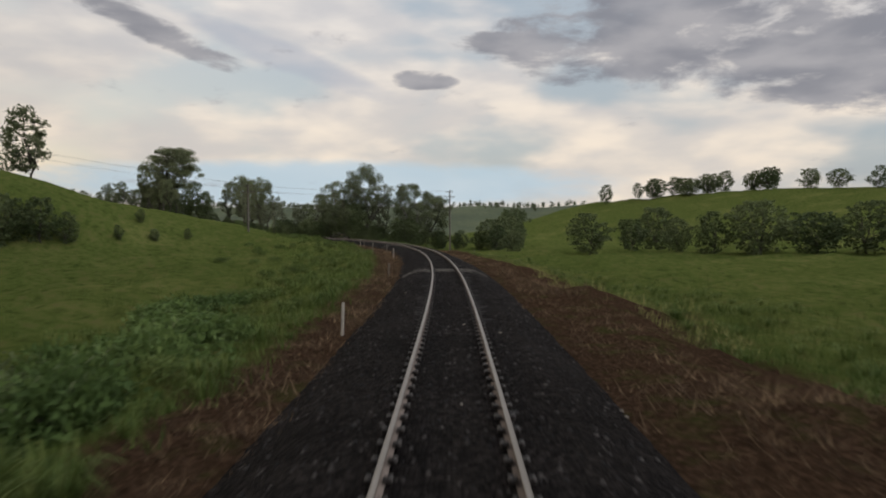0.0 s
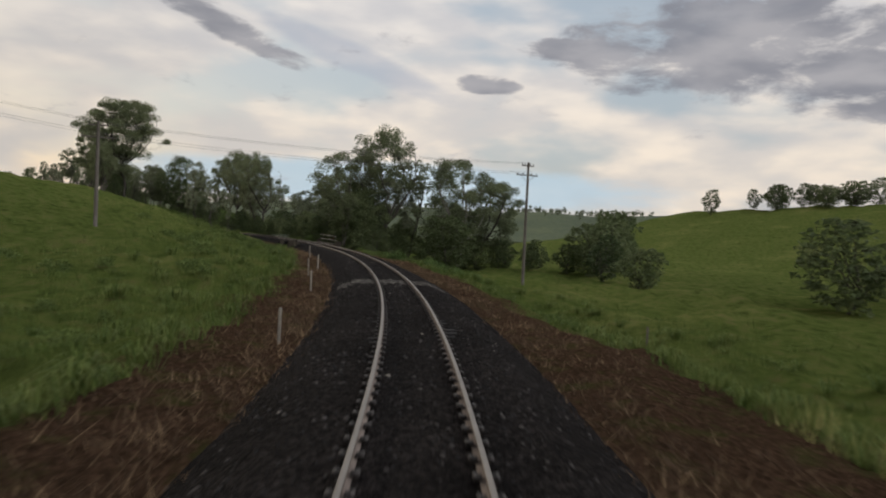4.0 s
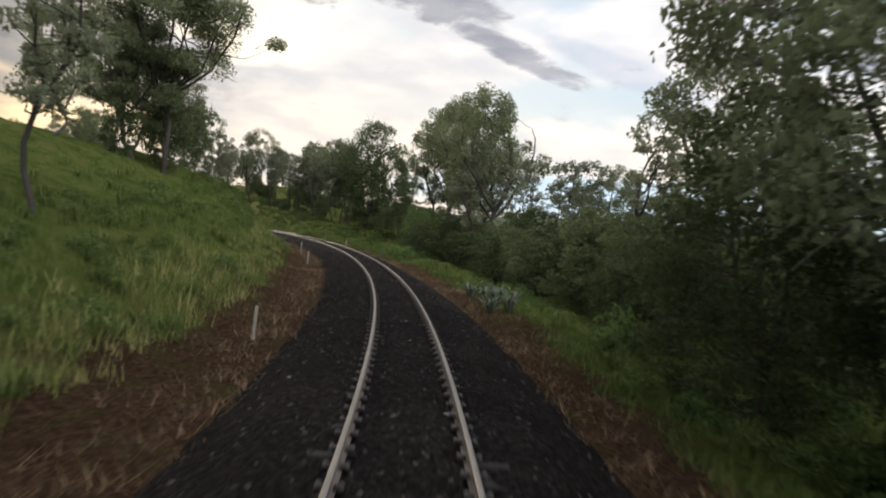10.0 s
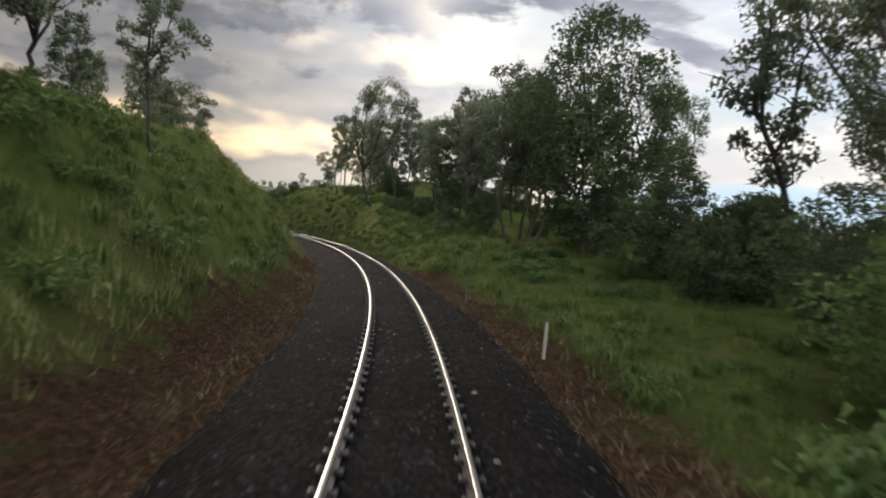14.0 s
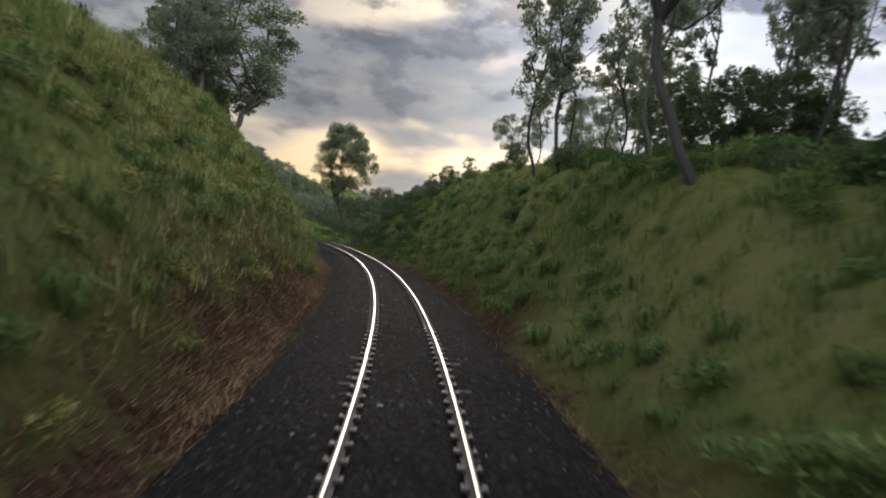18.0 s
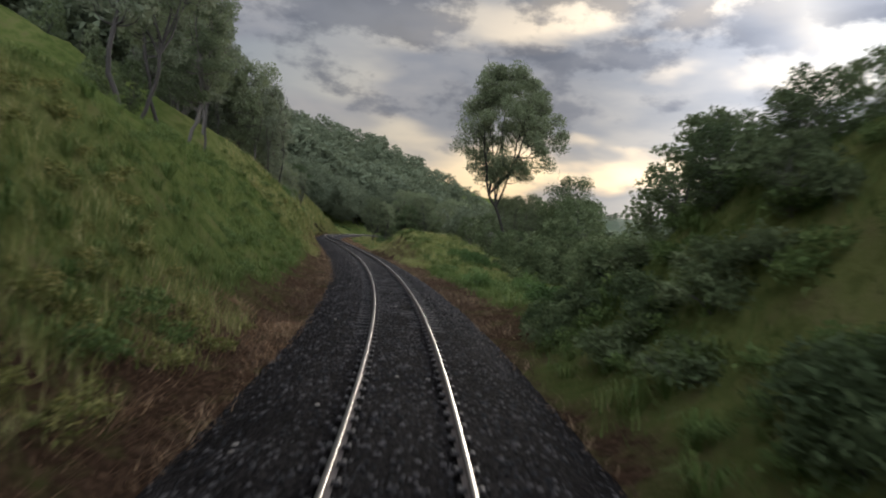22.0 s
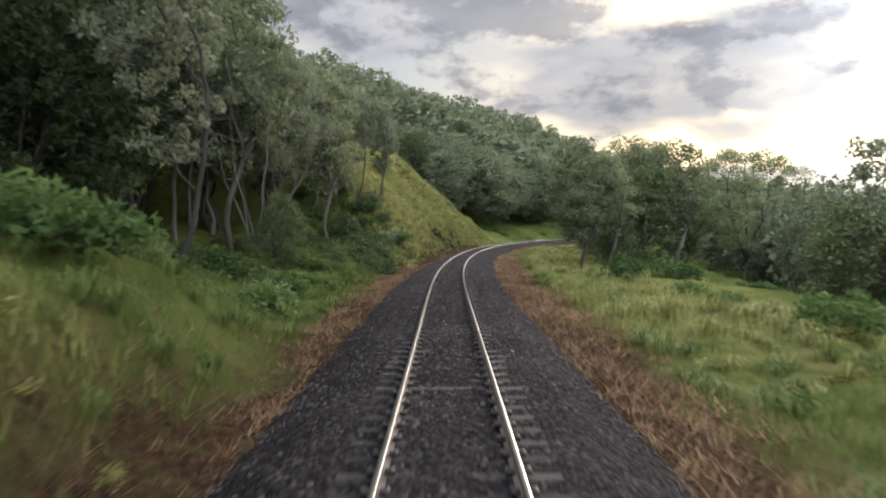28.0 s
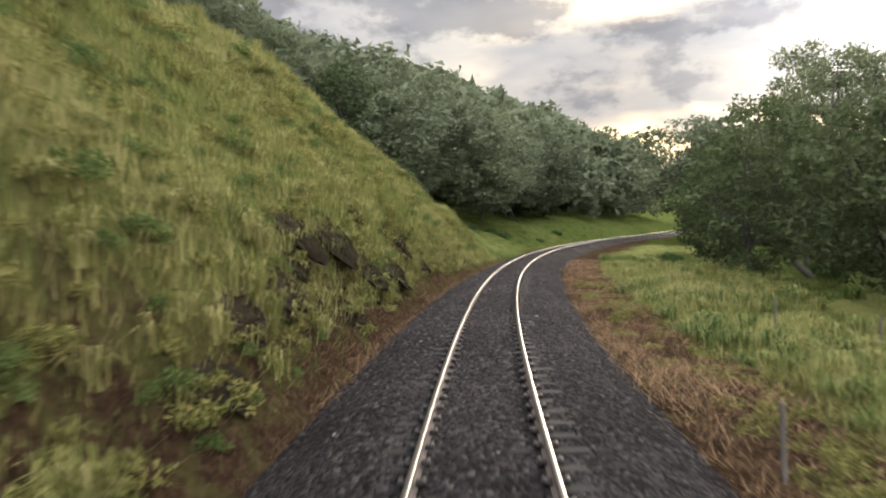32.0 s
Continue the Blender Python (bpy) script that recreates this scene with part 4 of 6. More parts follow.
def tree_form(seed, bare=0.35, spread=0.30, clumps=46, clump=0.075, leaves=100, size=0.02, flat=0.75, droop=0.4, fork=0.38, leaders=4, peak=0.42, ragged=0.3, fill=0.35, jitter=0.03, girth=0.013, lean=0.45, gap=1.2):
    """A gum of height 1: a trunk that forks into leaders, boughs to leaf clumps that fill a ragged crown."""
    rng = np.random.RandomState(seed)
    bark, nodes = [], []

    def limb(a, b, bow, r0, r1, n, sides, wobble):
        pts, rad = [], []
        for i in range(n + 1):
            u = i / n
            q = a.lerp(b, u) + bow * (4 * u * (1 - u)) + Vector(rng.normal(size=3) * wobble * (0 < i < n))
            pts.append(q)
            rad.append(r0 + (r1 - r0) * u)
        bark.append(tube(pts, rad, sides, False))
        return list(zip(pts, rad))

    top = Vector((rng.normal() * jitter * 2, rng.normal() * jitter * 2, fork))
    stem = limb(Vector((0, 0, -0.02)), top, Vector((rng.normal() * jitter, rng.normal() * jitter, 0)), girth, girth * 0.78, 6, 8, jitter * 0.15)
    nodes += stem[3:]
    turn = rng.rand() * 6.28
    for k in range(leaders):
        turn += 2.4 + rng.normal() * 0.25
        out = 0.0 if k == 0 and leaders > 2 else lean * (0.6 + 0.6 * rng.rand())
        end = Vector((math.cos(turn) * spread * out, math.sin(turn) * spread * out, (0.93 if k == 0 else 0.70 + 0.2 * rng.rand())))
        bow = Vector((math.cos(turn), math.sin(turn), 0)) * spread * 0.16 * (0.4 + rng.rand()) + Vector(rng.normal(size=3) * 0.02)
        nodes += limb(stem[-1 - (k % 2)][0].copy(), end, bow, girth * (0.62 if k else 0.7), girth * 0.14, 7, 6, 0.008)
    at, room = np.array([q[0][:] for q in nodes]), np.array([q[1] for q in nodes])
    ph = rng.rand(6) * 6.28
    centres, radii = [], []
    for _ in range(clumps * 40):
        u, a = rng.rand() ** 0.85, rng.rand() * 6.28
        z = bare + (0.97 - bare) * u
        wide = math.sqrt(max(u / peak, 0.12)) if u < peak else math.sqrt(max(1 - ((u - peak) / (1.04 - peak)) ** 2, 0))
        lobes = math.sin(2 * a + ph[0] + 5 * z) + 0.8 * math.sin(3 * a + ph[1] - 7 * z) + 0.6 * math.sin(a + ph[2] + 11 * z)
        r = spread * min(wide, 1.0) * (1 - ragged * 0.55 + ragged * 0.55 * lobes) * math.sqrt(fill + (1 - fill) * rng.rand())
        c = np.array((math.cos(a) * r, math.sin(a) * r, z))
        size_here = clump * (0.7 + 0.6 * rng.rand())
        if centres and np.min(np.linalg.norm((np.array(centres) - c) * (1, 1, 1.25), axis=1)) < gap * clump:
            continue
        centres.append(c)
        radii.append(size_here)
        if len(centres) >= clumps:
            break
    for c, r in zip(centres, radii):
        d = np.linalg.norm(at - c, axis=1) + 3.0 * np.maximum(at[:, 2] - c[2] + 0.03, 0)
        k = int(d.argmin())
        a, b = Vector(at[k]), Vector(c)
        limb(a, b, Vector((0, 0, -0.10 * (b - a).length)) + Vector(rng.normal(size=3) * 0.01), min(room[k] * 0.6, 0.0045), 0.0012, 3, 4, 0.006)
        for _ in range(2):
            e = b + Vector(rng.normal(size=3)) * r * 0.6
            limb(a.lerp(b, 0.6), e, Vector((0, 0, 0.01)), 0.0016, 0.0008, 2, 3, 0.004)
    bv, bf = gather(bark)
    lv, lf = leaf_cloud(centres, radii, leaves, size, rng, flat, droop, 0.2, 0.7, 1.02)
    return np.array(bv), bf, lv, lf


def tree_meshes(name, bark_mat, leaf_mat, grade, **form):
    many, big = ((3.0, 0.60), (1.15, 0.95), (0.36, 1.7))[grade]
    form["leaves"], form["size"] = int(form["leaves"] * many), form["size"] * big
    bv, bf, lv, lf = tree_form(**form)
    out = []
    for tag_, v, f, m in (("trunk", bv, bf, bark_mat), ("crown", lv, lf, leaf_mat)):
        me = bpy.data.meshes.new(name + "_" + tag_)
        if isinstance(f, np.ndarray):
            me.vertices.add(len(v))
            me.vertices.foreach_set("co", v.ravel())
            me.loops.add(f.size)
            me.loops.foreach_set("vertex_index", f.ravel().astype(np.int32))
            me.polygons.add(len(f))
            me.polygons.foreach_set("loop_start", np.arange(0, f.size, 3, dtype=np.int32))
            me.update(calc_edges=True)
        else:
            me.from_pydata([tuple(q) for q in v], [], f)
        me.materials.append(m)
        out.append(me)
    return out


KINDS = {
    "tall": (BARK, LEAF_DARK, dict(seed=3, bare=0.20, spread=0.27, clumps=58, clump=0.070, leaves=105, size=0.021, fork=0.30, peak=0.30, ragged=0.30, leaders=4)),
    "dome": (BARK, LEAF_DARK, dict(seed=44, bare=0.40, spread=0.36, clumps=110, clump=0.060, leaves=150, size=0.0165, fork=0.34, peak=0.36, ragged=0.14, leaders=9, girth=0.009, lean=0.55, fill=0.05, gap=1.0)),
    "tall2": (BARK, LEAF_DARK, dict(seed=11, bare=0.30, spread=0.25, clumps=46, clump=0.070, leaves=105, size=0.021, fork=0.42, peak=0.40, ragged=0.40, leaders=3)),
    "broad": (BARK, LEAF_DARK, dict(seed=5, bare=0.24, spread=0.42, clumps=70, clump=0.078, leaves=110, size=0.022, fork=0.24, peak=0.50, ragged=0.42, leaders=6, jitter=0.05, girth=0.016, lean=0.75)),
    "broad2": (BARK_PALE, LEAF_DARK, dict(seed=19, bare=0.30, spread=0.40, clumps=56, clump=0.074, leaves=100, size=0.022, fork=0.28, peak=0.55, ragged=0.45, leaders=5, jitter=0.06, girth=0.015, lean=0.75)),
    "open": (BARK, LEAF_GREY, dict(seed=8, bare=0.34, spread=0.24, clumps=40, clump=0.052, leaves=72, size=0.020, droop=0.8, fork=0.5, peak=0.45, ragged=0.45, leaders=3, girth=0.010, fill=0.1)),
    "open2": (BARK, LEAF_GREY, dict(seed=27, bare=0.38, spread=0.22, clumps=36, clump=0.050, leaves=72, size=0.020, droop=0.8, fork=0.56, peak=0.55, ragged=0.5, leaders=3, girth=0.010, fill=0.1, jitter=0.05)),
    "dense": (BARK, LEAF_BUSH, dict(seed=14, bare=0.04, spread=0.36, clumps=60, clump=0.095, leaves=80, size=0.028, fork=0.2, peak=0.45, ragged=0.25, leaders=5, fill=0.45)),
    "dense2": (BARK, LEAF_BUSH, dict(seed=31, bare=0.04, spread=0.44, clumps=56, clump=0.11, leaves=80, size=0.034, fork=0.15, peak=0.38, ragged=0.35, leaders=6, fill=0.45)),
    "airy": (BARK, LEAF_DARK, dict(seed=52, bare=0.34, spread=0.33, clumps=84, clump=0.050, leaves=80, size=0.0165, flat=0.95, droop=0.7, fork=0.32, peak=0.52, ragged=0.5, leaders=6, girth=0.012, fill=0.15, lean=0.75, jitter=0.04, gap=1.15)),
    "twin": (BARK_PALE, LEAF_DARK, dict(seed=61, bare=0.52, spread=0.26, clumps=34, clump=0.062, leaves=90, size=0.021, fork=0.04, peak=0.5, ragged=0.4, leaders=2, girth=0.017, lean=0.42)),
    "bush": (BARK, LEAF_BRIGHT, dict(seed=33, bare=0.03, spread=0.44, clumps=50, clump=0.11, leaves=100, size=0.030, fork=0.15, peak=0.4, ragged=0.35, leaders=6, fill=0.45)),
    "multi": (BARK_PALE, LEAF_GREY, dict(seed=22, bare=0.46, spread=0.34, clumps=54, clump=0.062, leaves=72, size=0.021, fork=0.05, peak=0.5, ragged=0.4, leaders=9, girth=0.0085, lean=0.9)),
}
NEAR_FORMS, FORMS, FAR_FORMS = ({k: tree_meshes(k, bark, leaf, grade, **form) for k, (bark, leaf, form) in KINDS.items()} for grade in range(3))
LABELS = {"dome": "tall gum tree with a full domed crown", "tall": "tall dark gum tree with a rounded clumpy crown", "tall2": "tall dark gum tree with a forked crown", "broad": "broad spreading gum tree with a dark crown",
          "broad2": "spreading gum tree with pale limbs", "open": "slender gum tree with a thin open crown", "open2": "slender gum tree with bare trunk and thin crown",
          "dense": "dense dark tree leafy to the ground", "dense2": "dense wide tree leafy to the ground", "airy": "tall gum tree with spreading limbs and an open crown", "twin": "young gum with two slender pale stems", "bush": "bright green bushy young tree leafy to the ground", "multi": "many-stemmed tree with pale bare branches"}
FINE = {"airy", "dome", "broad", "broad2", "tall", "multi"}


def tree(kind, s, lat, top, wide=1.0, spin=0.0, base=None, height=None):
    z = ground_at(s, lat) if base is None else base
    h = height if height is not None else top - z
    fine_leaved = abs(lat) < 17 and 155 < s < 192 or kind in FINE and h > 11 and abs(lat) < 33 and s < 610 or kind == "dense" and h > 15
    e = tagged(new("gum_tree"), LABELS[kind], "tree")
    x, y = spot(s, lat)
    e.matrix_basis = Matrix.Translation((float(x), float(y), z - 0.1)) @ Matrix.Rotation(spin, 4, "Z") @ Matrix.Diagonal((h * wide, h * wide, h, 1))
    forms = NEAR_FORMS if fine_leaved else FAR_FORMS if abs(lat) > 34 or h < 7.5 and abs(lat) > 16 else FORMS
    share("trunk", forms[kind][0], e)
    share("crown", forms[kind][1], e)
    return e


# the fields and hill before the bridge
for spec in (("dome", 240.5, -16.6, 26.8, 1.2, 0.4), ("dense", 247, -17.5, 13.0, 0.8, 1.0), ("broad", 262.5, -16.1, 17.3, 1.0, 0.6), ("open", 272.5, -10.6, 13.0, 0.95, 2.2), ("tall2", 239, -21.5, 19.0, 0.9, 2.0), ("dense", 235, -19.5, 10.5, 0.9, 4.0), ("tall", 242.5, -19.0, 20.0, 1.25, 4.4), ("dense", 243, -16.5, 13.0, 0.9, 3.0), ("tall2", 253, -21, 22.0, 0.9, 2.2),
             ("tall", 209, -60, 31.0, 1.1, 0.3), ("dense", 214, -66, 20, 1.0, 1.3), ("broad", 228, -23, 16.5, 0.8, 1.2), ("open", 194.5, -11.6, 12.0, 1.0, 0.2), ("open", 189, -13.5, 8.0, 0.7, 0.9), ("open2", 191, -12.5, 7.0, 0.6, 1.7), 
             ("dense", 258, -15, 14, 0.8, 0.7), ("open", 335, -20.5, 21.0, 1.1, 1.3), ("tall2", 347, -19, 17.5, 0.9, 2.2), ("open", 366, -14.5, 20.0, 1.1, 3.1), ("broad", 326, -25, 18.5, 0.8, 0.7), ("open", 178, -11.3, 8.4, 0.95, 0.5), ("open2", 178.6, -9.2, 6.6, 0.8, 1.5), ("dense", 268, -12.5, 9.5, 0.8, 0.0), ("broad", 267.5, -13.8, 15.5, 0.75, 3.0), ("tall2", 276, -19, 18.0, 0.9, 0.6),
             # beside and past the bridge
             ("airy", 181.5, 16.2, 19.2, 1.15, 0.0), ("open2", 179.5, 19.5, 14.0, 1.1, 1.0), ("broad2", 184.8, 11.0, 14.6, 0.95, 2.0), ("broad2", 171.5, 24.5, 13.6, 1.1, 1.1), ("broad", 174, 31, 11.0, 1.1, 4.0),
             ("dense", 178.5, 12.0, 8.5, 1.0, 0.2), ("dense2", 174.5, 11.6, 2.6, 1.1, 1.2), ("dense", 186, 13.5, 10.0, 1.0, 2.2), ("dense2", 168, 21, 5.0, 1.3, 3.1), ("dense", 190, 10, 7.5, 1.0, 5.0),
             ("twin", 174.0, 7.5, 7.5, 0.8, 0.8), ("broad2", 203, 17.5, 12.5, 1.0, 0.5), ("open", 206, 22, 8.5, 1.0, 1.5), ("open2", 211, 27, 9, 1.0, 2.5),
             ("open", 226, 17, 9.5, 0.95, 0.4), ("open2", 232, 21.5, 10.5, 1.0, 1.4), ("open", 222, 24, 10, 1.0, 2.4), ("open2", 216, 20, 13, 1.0, 3.4), ("broad2", 236, 27, 10.5, 0.9, 4.4), ("open", 240, 19, 11, 0.9, 5.4),
             ("airy", 248.5, 17.0, 19.8, 1.15, 0.9), ("open", 247, 15.5, 13.5, 0.9, 2.8), ("dense", 256, 17, 4.6, 1.3, 0.5), ("dense2", 249.7, 11, 3.2, 1.2, 1.0), ("dense", 262, 15, 5.2, 1.2, 4.4), ("bush", 254.2, 12.1, 4.7, 1.1, 0.3), ("dense2", 244.5, 14.0, 2.8, 1.2, 2.0), ("dense", 249.5, 14.2, 3.6, 1.2, 3.0), ("dense2", 246.5, 16.5, 3.0, 1.2, 4.0),
             ("dense", 290.5, 18.0, 20.2, 0.95, 0.4), ("dense", 288, 16, 13, 1.0, 1.9), ("dense", 281, 19, 8, 1.0, 2.9), ("dense2", 272, 16, 4.5, 1.1, 0.3),
             ("airy", 263, 19, 21, 0.8, 0.2), ("airy", 268, 22.5, 22, 0.85, 1.4), ("open", 276, 22, 20, 0.9, 2.6), ("airy", 270, 29, 20, 0.9, 3.6),
             ("tall2", 303, 17, 18.0, 0.8, 0.5), ("open", 308, 13.5, 16.0, 0.9, 1.5), ("open2", 312, 20, 19.0, 0.9, 2.5), ("tall2", 318, 17.5, 18.5, 0.8, 3.5), ("open2", 328, 20, 19.0, 0.9, 5.5), ("open", 298, 21, 18.0, 0.9, 0.8), ("tall2", 297, 15.5, 16.5, 0.9, 2.0), ("dense", 301, 24, 6, 1.1, 0.9), ("airy", 294, 26, 17, 0.8, 3.0), ("dense2", 306, 24, 3.5, 1.2, 1.9),
             ("open", 299, 14, 18, 0.85, 0.5), ("open", 314, 14, 18.5, 0.8, 3.5), ("open2", 320.9, 9.4, 17.3, 0.8, 4.4),
             ("open2", 331, 12.5, 16.5, 0.75, 0.7), ("open2", 345.5, 8.8, 18.5, 0.95, 2.7), ("airy", 328.5, 7.9, 21.0, 0.85, 5.1), ("open", 348.7, 13.2, 18.0, 0.75, 3.3), ("open2", 356.5, 12.5, 16.5, 0.8, 0.4),
             ("open", 338, 10.5, 17.5, 0.8, 0.3), ("open2", 344, 15, 18, 0.8, 1.3), ("open", 366, 14, 16.5, 0.8, 4.3), ("open2", 347, 23, 19, 0.9, 5.3), ("dense", 357, 27, 9, 1.0, 3.7), ("airy", 322, 21, 19.0, 0.7, 4.5), ("open", 333, 15, 17.0, 0.9, 1.8), ("airy", 304, 18, 17.5, 0.75, 1.5), ("open2", 309, 21, 18, 0.95, 2.5), ("airy", 338, 18, 18, 0.65, 1.8), ("open", 353, 17, 18, 0.9, 2.3), ("tall2", 315, 12.5, 15.0, 0.75, 2.8), ("airy", 346, 22, 19, 0.7, 5.8), ("open2", 325, 15, 16.5, 0.9, 5.2), ("airy", 361, 20, 18, 0.7, 3.3), ("tall2", 335, 24, 19, 0.85, 0.8), ("tall2", 311, 16, 17, 0.8, 4.8),
             # the cutting
             ("tall", 381, -11.5, 25.0, 1.5, 0.6), ("tall2", 377, -16.0, 25.0, 1.2, 2.1), ("broad", 388, -17.0, 23.0, 0.9, 3.4), ("dense", 384, -13.5, 15.0, 0.9, 1.1), ("open", 420, -15, 22.5, 1.0, 1.8), ("airy", 427, -16, 24.0, 0.7, 2.4), ("open2", 434, -16, 24, 0.9, 5.0), ("dense", 432, -18, 13, 1.0, 0.4), ("dense", 424, -17.5, 12, 1.0, 1.4), ("tall", 441, -15.5, 23, 0.8, 1.4), ("open", 447, -15, 22, 0.9, 2.9), ("tall2", 452, -16, 23, 0.9, 4.4), ("tall2", 458, -17, 24, 0.9, 0.9),
             ("broad2", 384.2, 19, 16.5, 0.9, 0.3), ("broad", 380, 25, 18.6, 0.8, 1.3), ("dense", 379.6, 9.5, 8.4, 0.9, 2.3), ("open", 351.5, 9.2, 19.5, 0.8, 0.9), ("open2", 362, 18, 18, 0.9, 1.9), ("open", 369, 23, 17, 0.9, 2.9),
             ("open2", 391, 16, 12, 0.9, 4.1), ("dense", 386, 12.5, 9.5, 1.1, 0.2), ("dense", 390, 19, 10.5, 1.1, 1.2), ("dense2", 394, 10.5, 6.5, 1.1, 2.2), ("dense", 374, 15, 11.5, 1.0, 3.2), ("open", 396, 13, 10, 0.8, 5.5),
             # the lone tree past the cutting and the trees below it
             ("dome", 467.1, 19.6, 25.0, 0.86, 2.6), ("dense", 463.5, 17.0, 5.5, 1.1, 0.4), ("dense2", 460.0, 19.5, 4.0, 1.2, 1.4), ("dense", 471.0, 16.5, 5.0, 1.2, 2.4), ("dense", 468.7, 30, 11.5, 0.9, 0.2), ("dense2", 476, 34, 10, 1.0, 1.2), ("broad", 474, 24, 9.0, 1.0, 0.8), ("dense", 459, 27, 8, 1.0, 2.2), ("dense2", 486, 30, 10, 1.0, 4.2)):
    tree(*spec)
RIDGE = np.random.RandomState(91)
for k in range(26):
    tree(RIDGE.choice(["tall", "tall2", "broad", "dense", "open"]), 612 + 70 * RIDGE.rand(), -(15 + 26 * RIDGE.rand()), 0, 0.9 + 0.3 * RIDGE.rand(), RIDGE.rand() * 6.28, height=11 + 7 * RIDGE.rand())
for k in range(22):
    tree(RIDGE.choice(["tall", "tall2", "open", "open2", "multi", "dense"]), 508 + 26 * RIDGE.rand(), -(16 + 22 * RIDGE.rand()), 0, 0.9 + 0.3 * RIDGE.rand(), RIDGE.rand() * 6.28, height=9 + 8 * RIDGE.rand())
for k, (s, lat, h) in enumerate(((384, 8.0, 1.5), (386.5, 8.6, 1.7), (388, 7.2, 1.5), (390, 8.4, 1.7), (391.5, 6.8, 1.6), (393, 8.0, 2.0), (395.5, 7.2, 2.1), (397.5, 8.4, 2.6), (400.5, 9.2, 4.4), (403, 10.5, 4.6), (389, 10.5, 2.4), (394, 10.5, 2.6), (398, 10.5, 3.4), (381, 8.8, 2.0), (377, 9.2, 2.2),
                                 (158, 6.8, 1.6), (162, 7.0, 2.6), (164.5, 7.4, 2.8), (175, 13.2, 5.0), (171, 28, 5.0), (168, 31, 4.5), (175, 34, 5.4), (164, 33, 4.0), (160, 37, 4.4), (170, 38, 5.0),
                                 (206, 13, 4.6), (210, 14.5, 5.4), (214, 13.5, 5.0), (218, 14.5, 5.6), (222, 13, 5.0), (226, 13.5, 5.6), (230, 12.5, 5.2), (212, 16, 6.4), (220, 15.5, 7.0), (228, 15, 7.2), (204, 14, 6.5))):
    tree("dense2" if k % 2 else "dense", s, lat, 0, 1.2, k * 1.3, height=h)
THICKET = np.random.RandomState(55)
THICKETS = []
for s0, s1, l0, l1, n, h0, h1 in ((174, 200, 9, 30, 12, 4, 9), (200, 250, 15, 30, 24, 4, 8), (246, 300, 16, 30, 24, 4, 6), (296, 350, 12, 28, 26, 2.5, 5), (405, 455, 14, 40, 12, 4, 8), (486, 540, 24, 45, 10, 5, 9), (440, 486, 26, 46, 8, 6, 10)):
    p, q = s0 + (s1 - s0) * THICKET.rand(n), l0 + (l1 - l0) * THICKET.rand(n)
    THICKETS.append(poses_at(p, q, lie(p, q) - 0.1, THICKET.rand(n) * 6.28, (h0 + (h1 - h0) * THICKET.rand(n)) * 1.1, 0.92))
THICKETS = np.concatenate(THICKETS)
pieces, count = [], 0
for k in range(3):
    bv, bf, lv, lf = tree_form(seed=300 + k, bare=0.04, spread=0.42, clumps=46, clump=0.11, leaves=96, size=0.036, fork=0.15, ragged=0.35)
    v, f = scatter(lv, lf, THICKETS[k::3])
    pieces.append((v, f + count))
    count += len(v)
tagged(link("thicket", np.concatenate([p[0] for p in pieces]), np.concatenate([p[1] for p in pieces]), LEAF_BUSH), "dark thicket of small trees filling the slopes below the line", "thicket", kind="stuff")
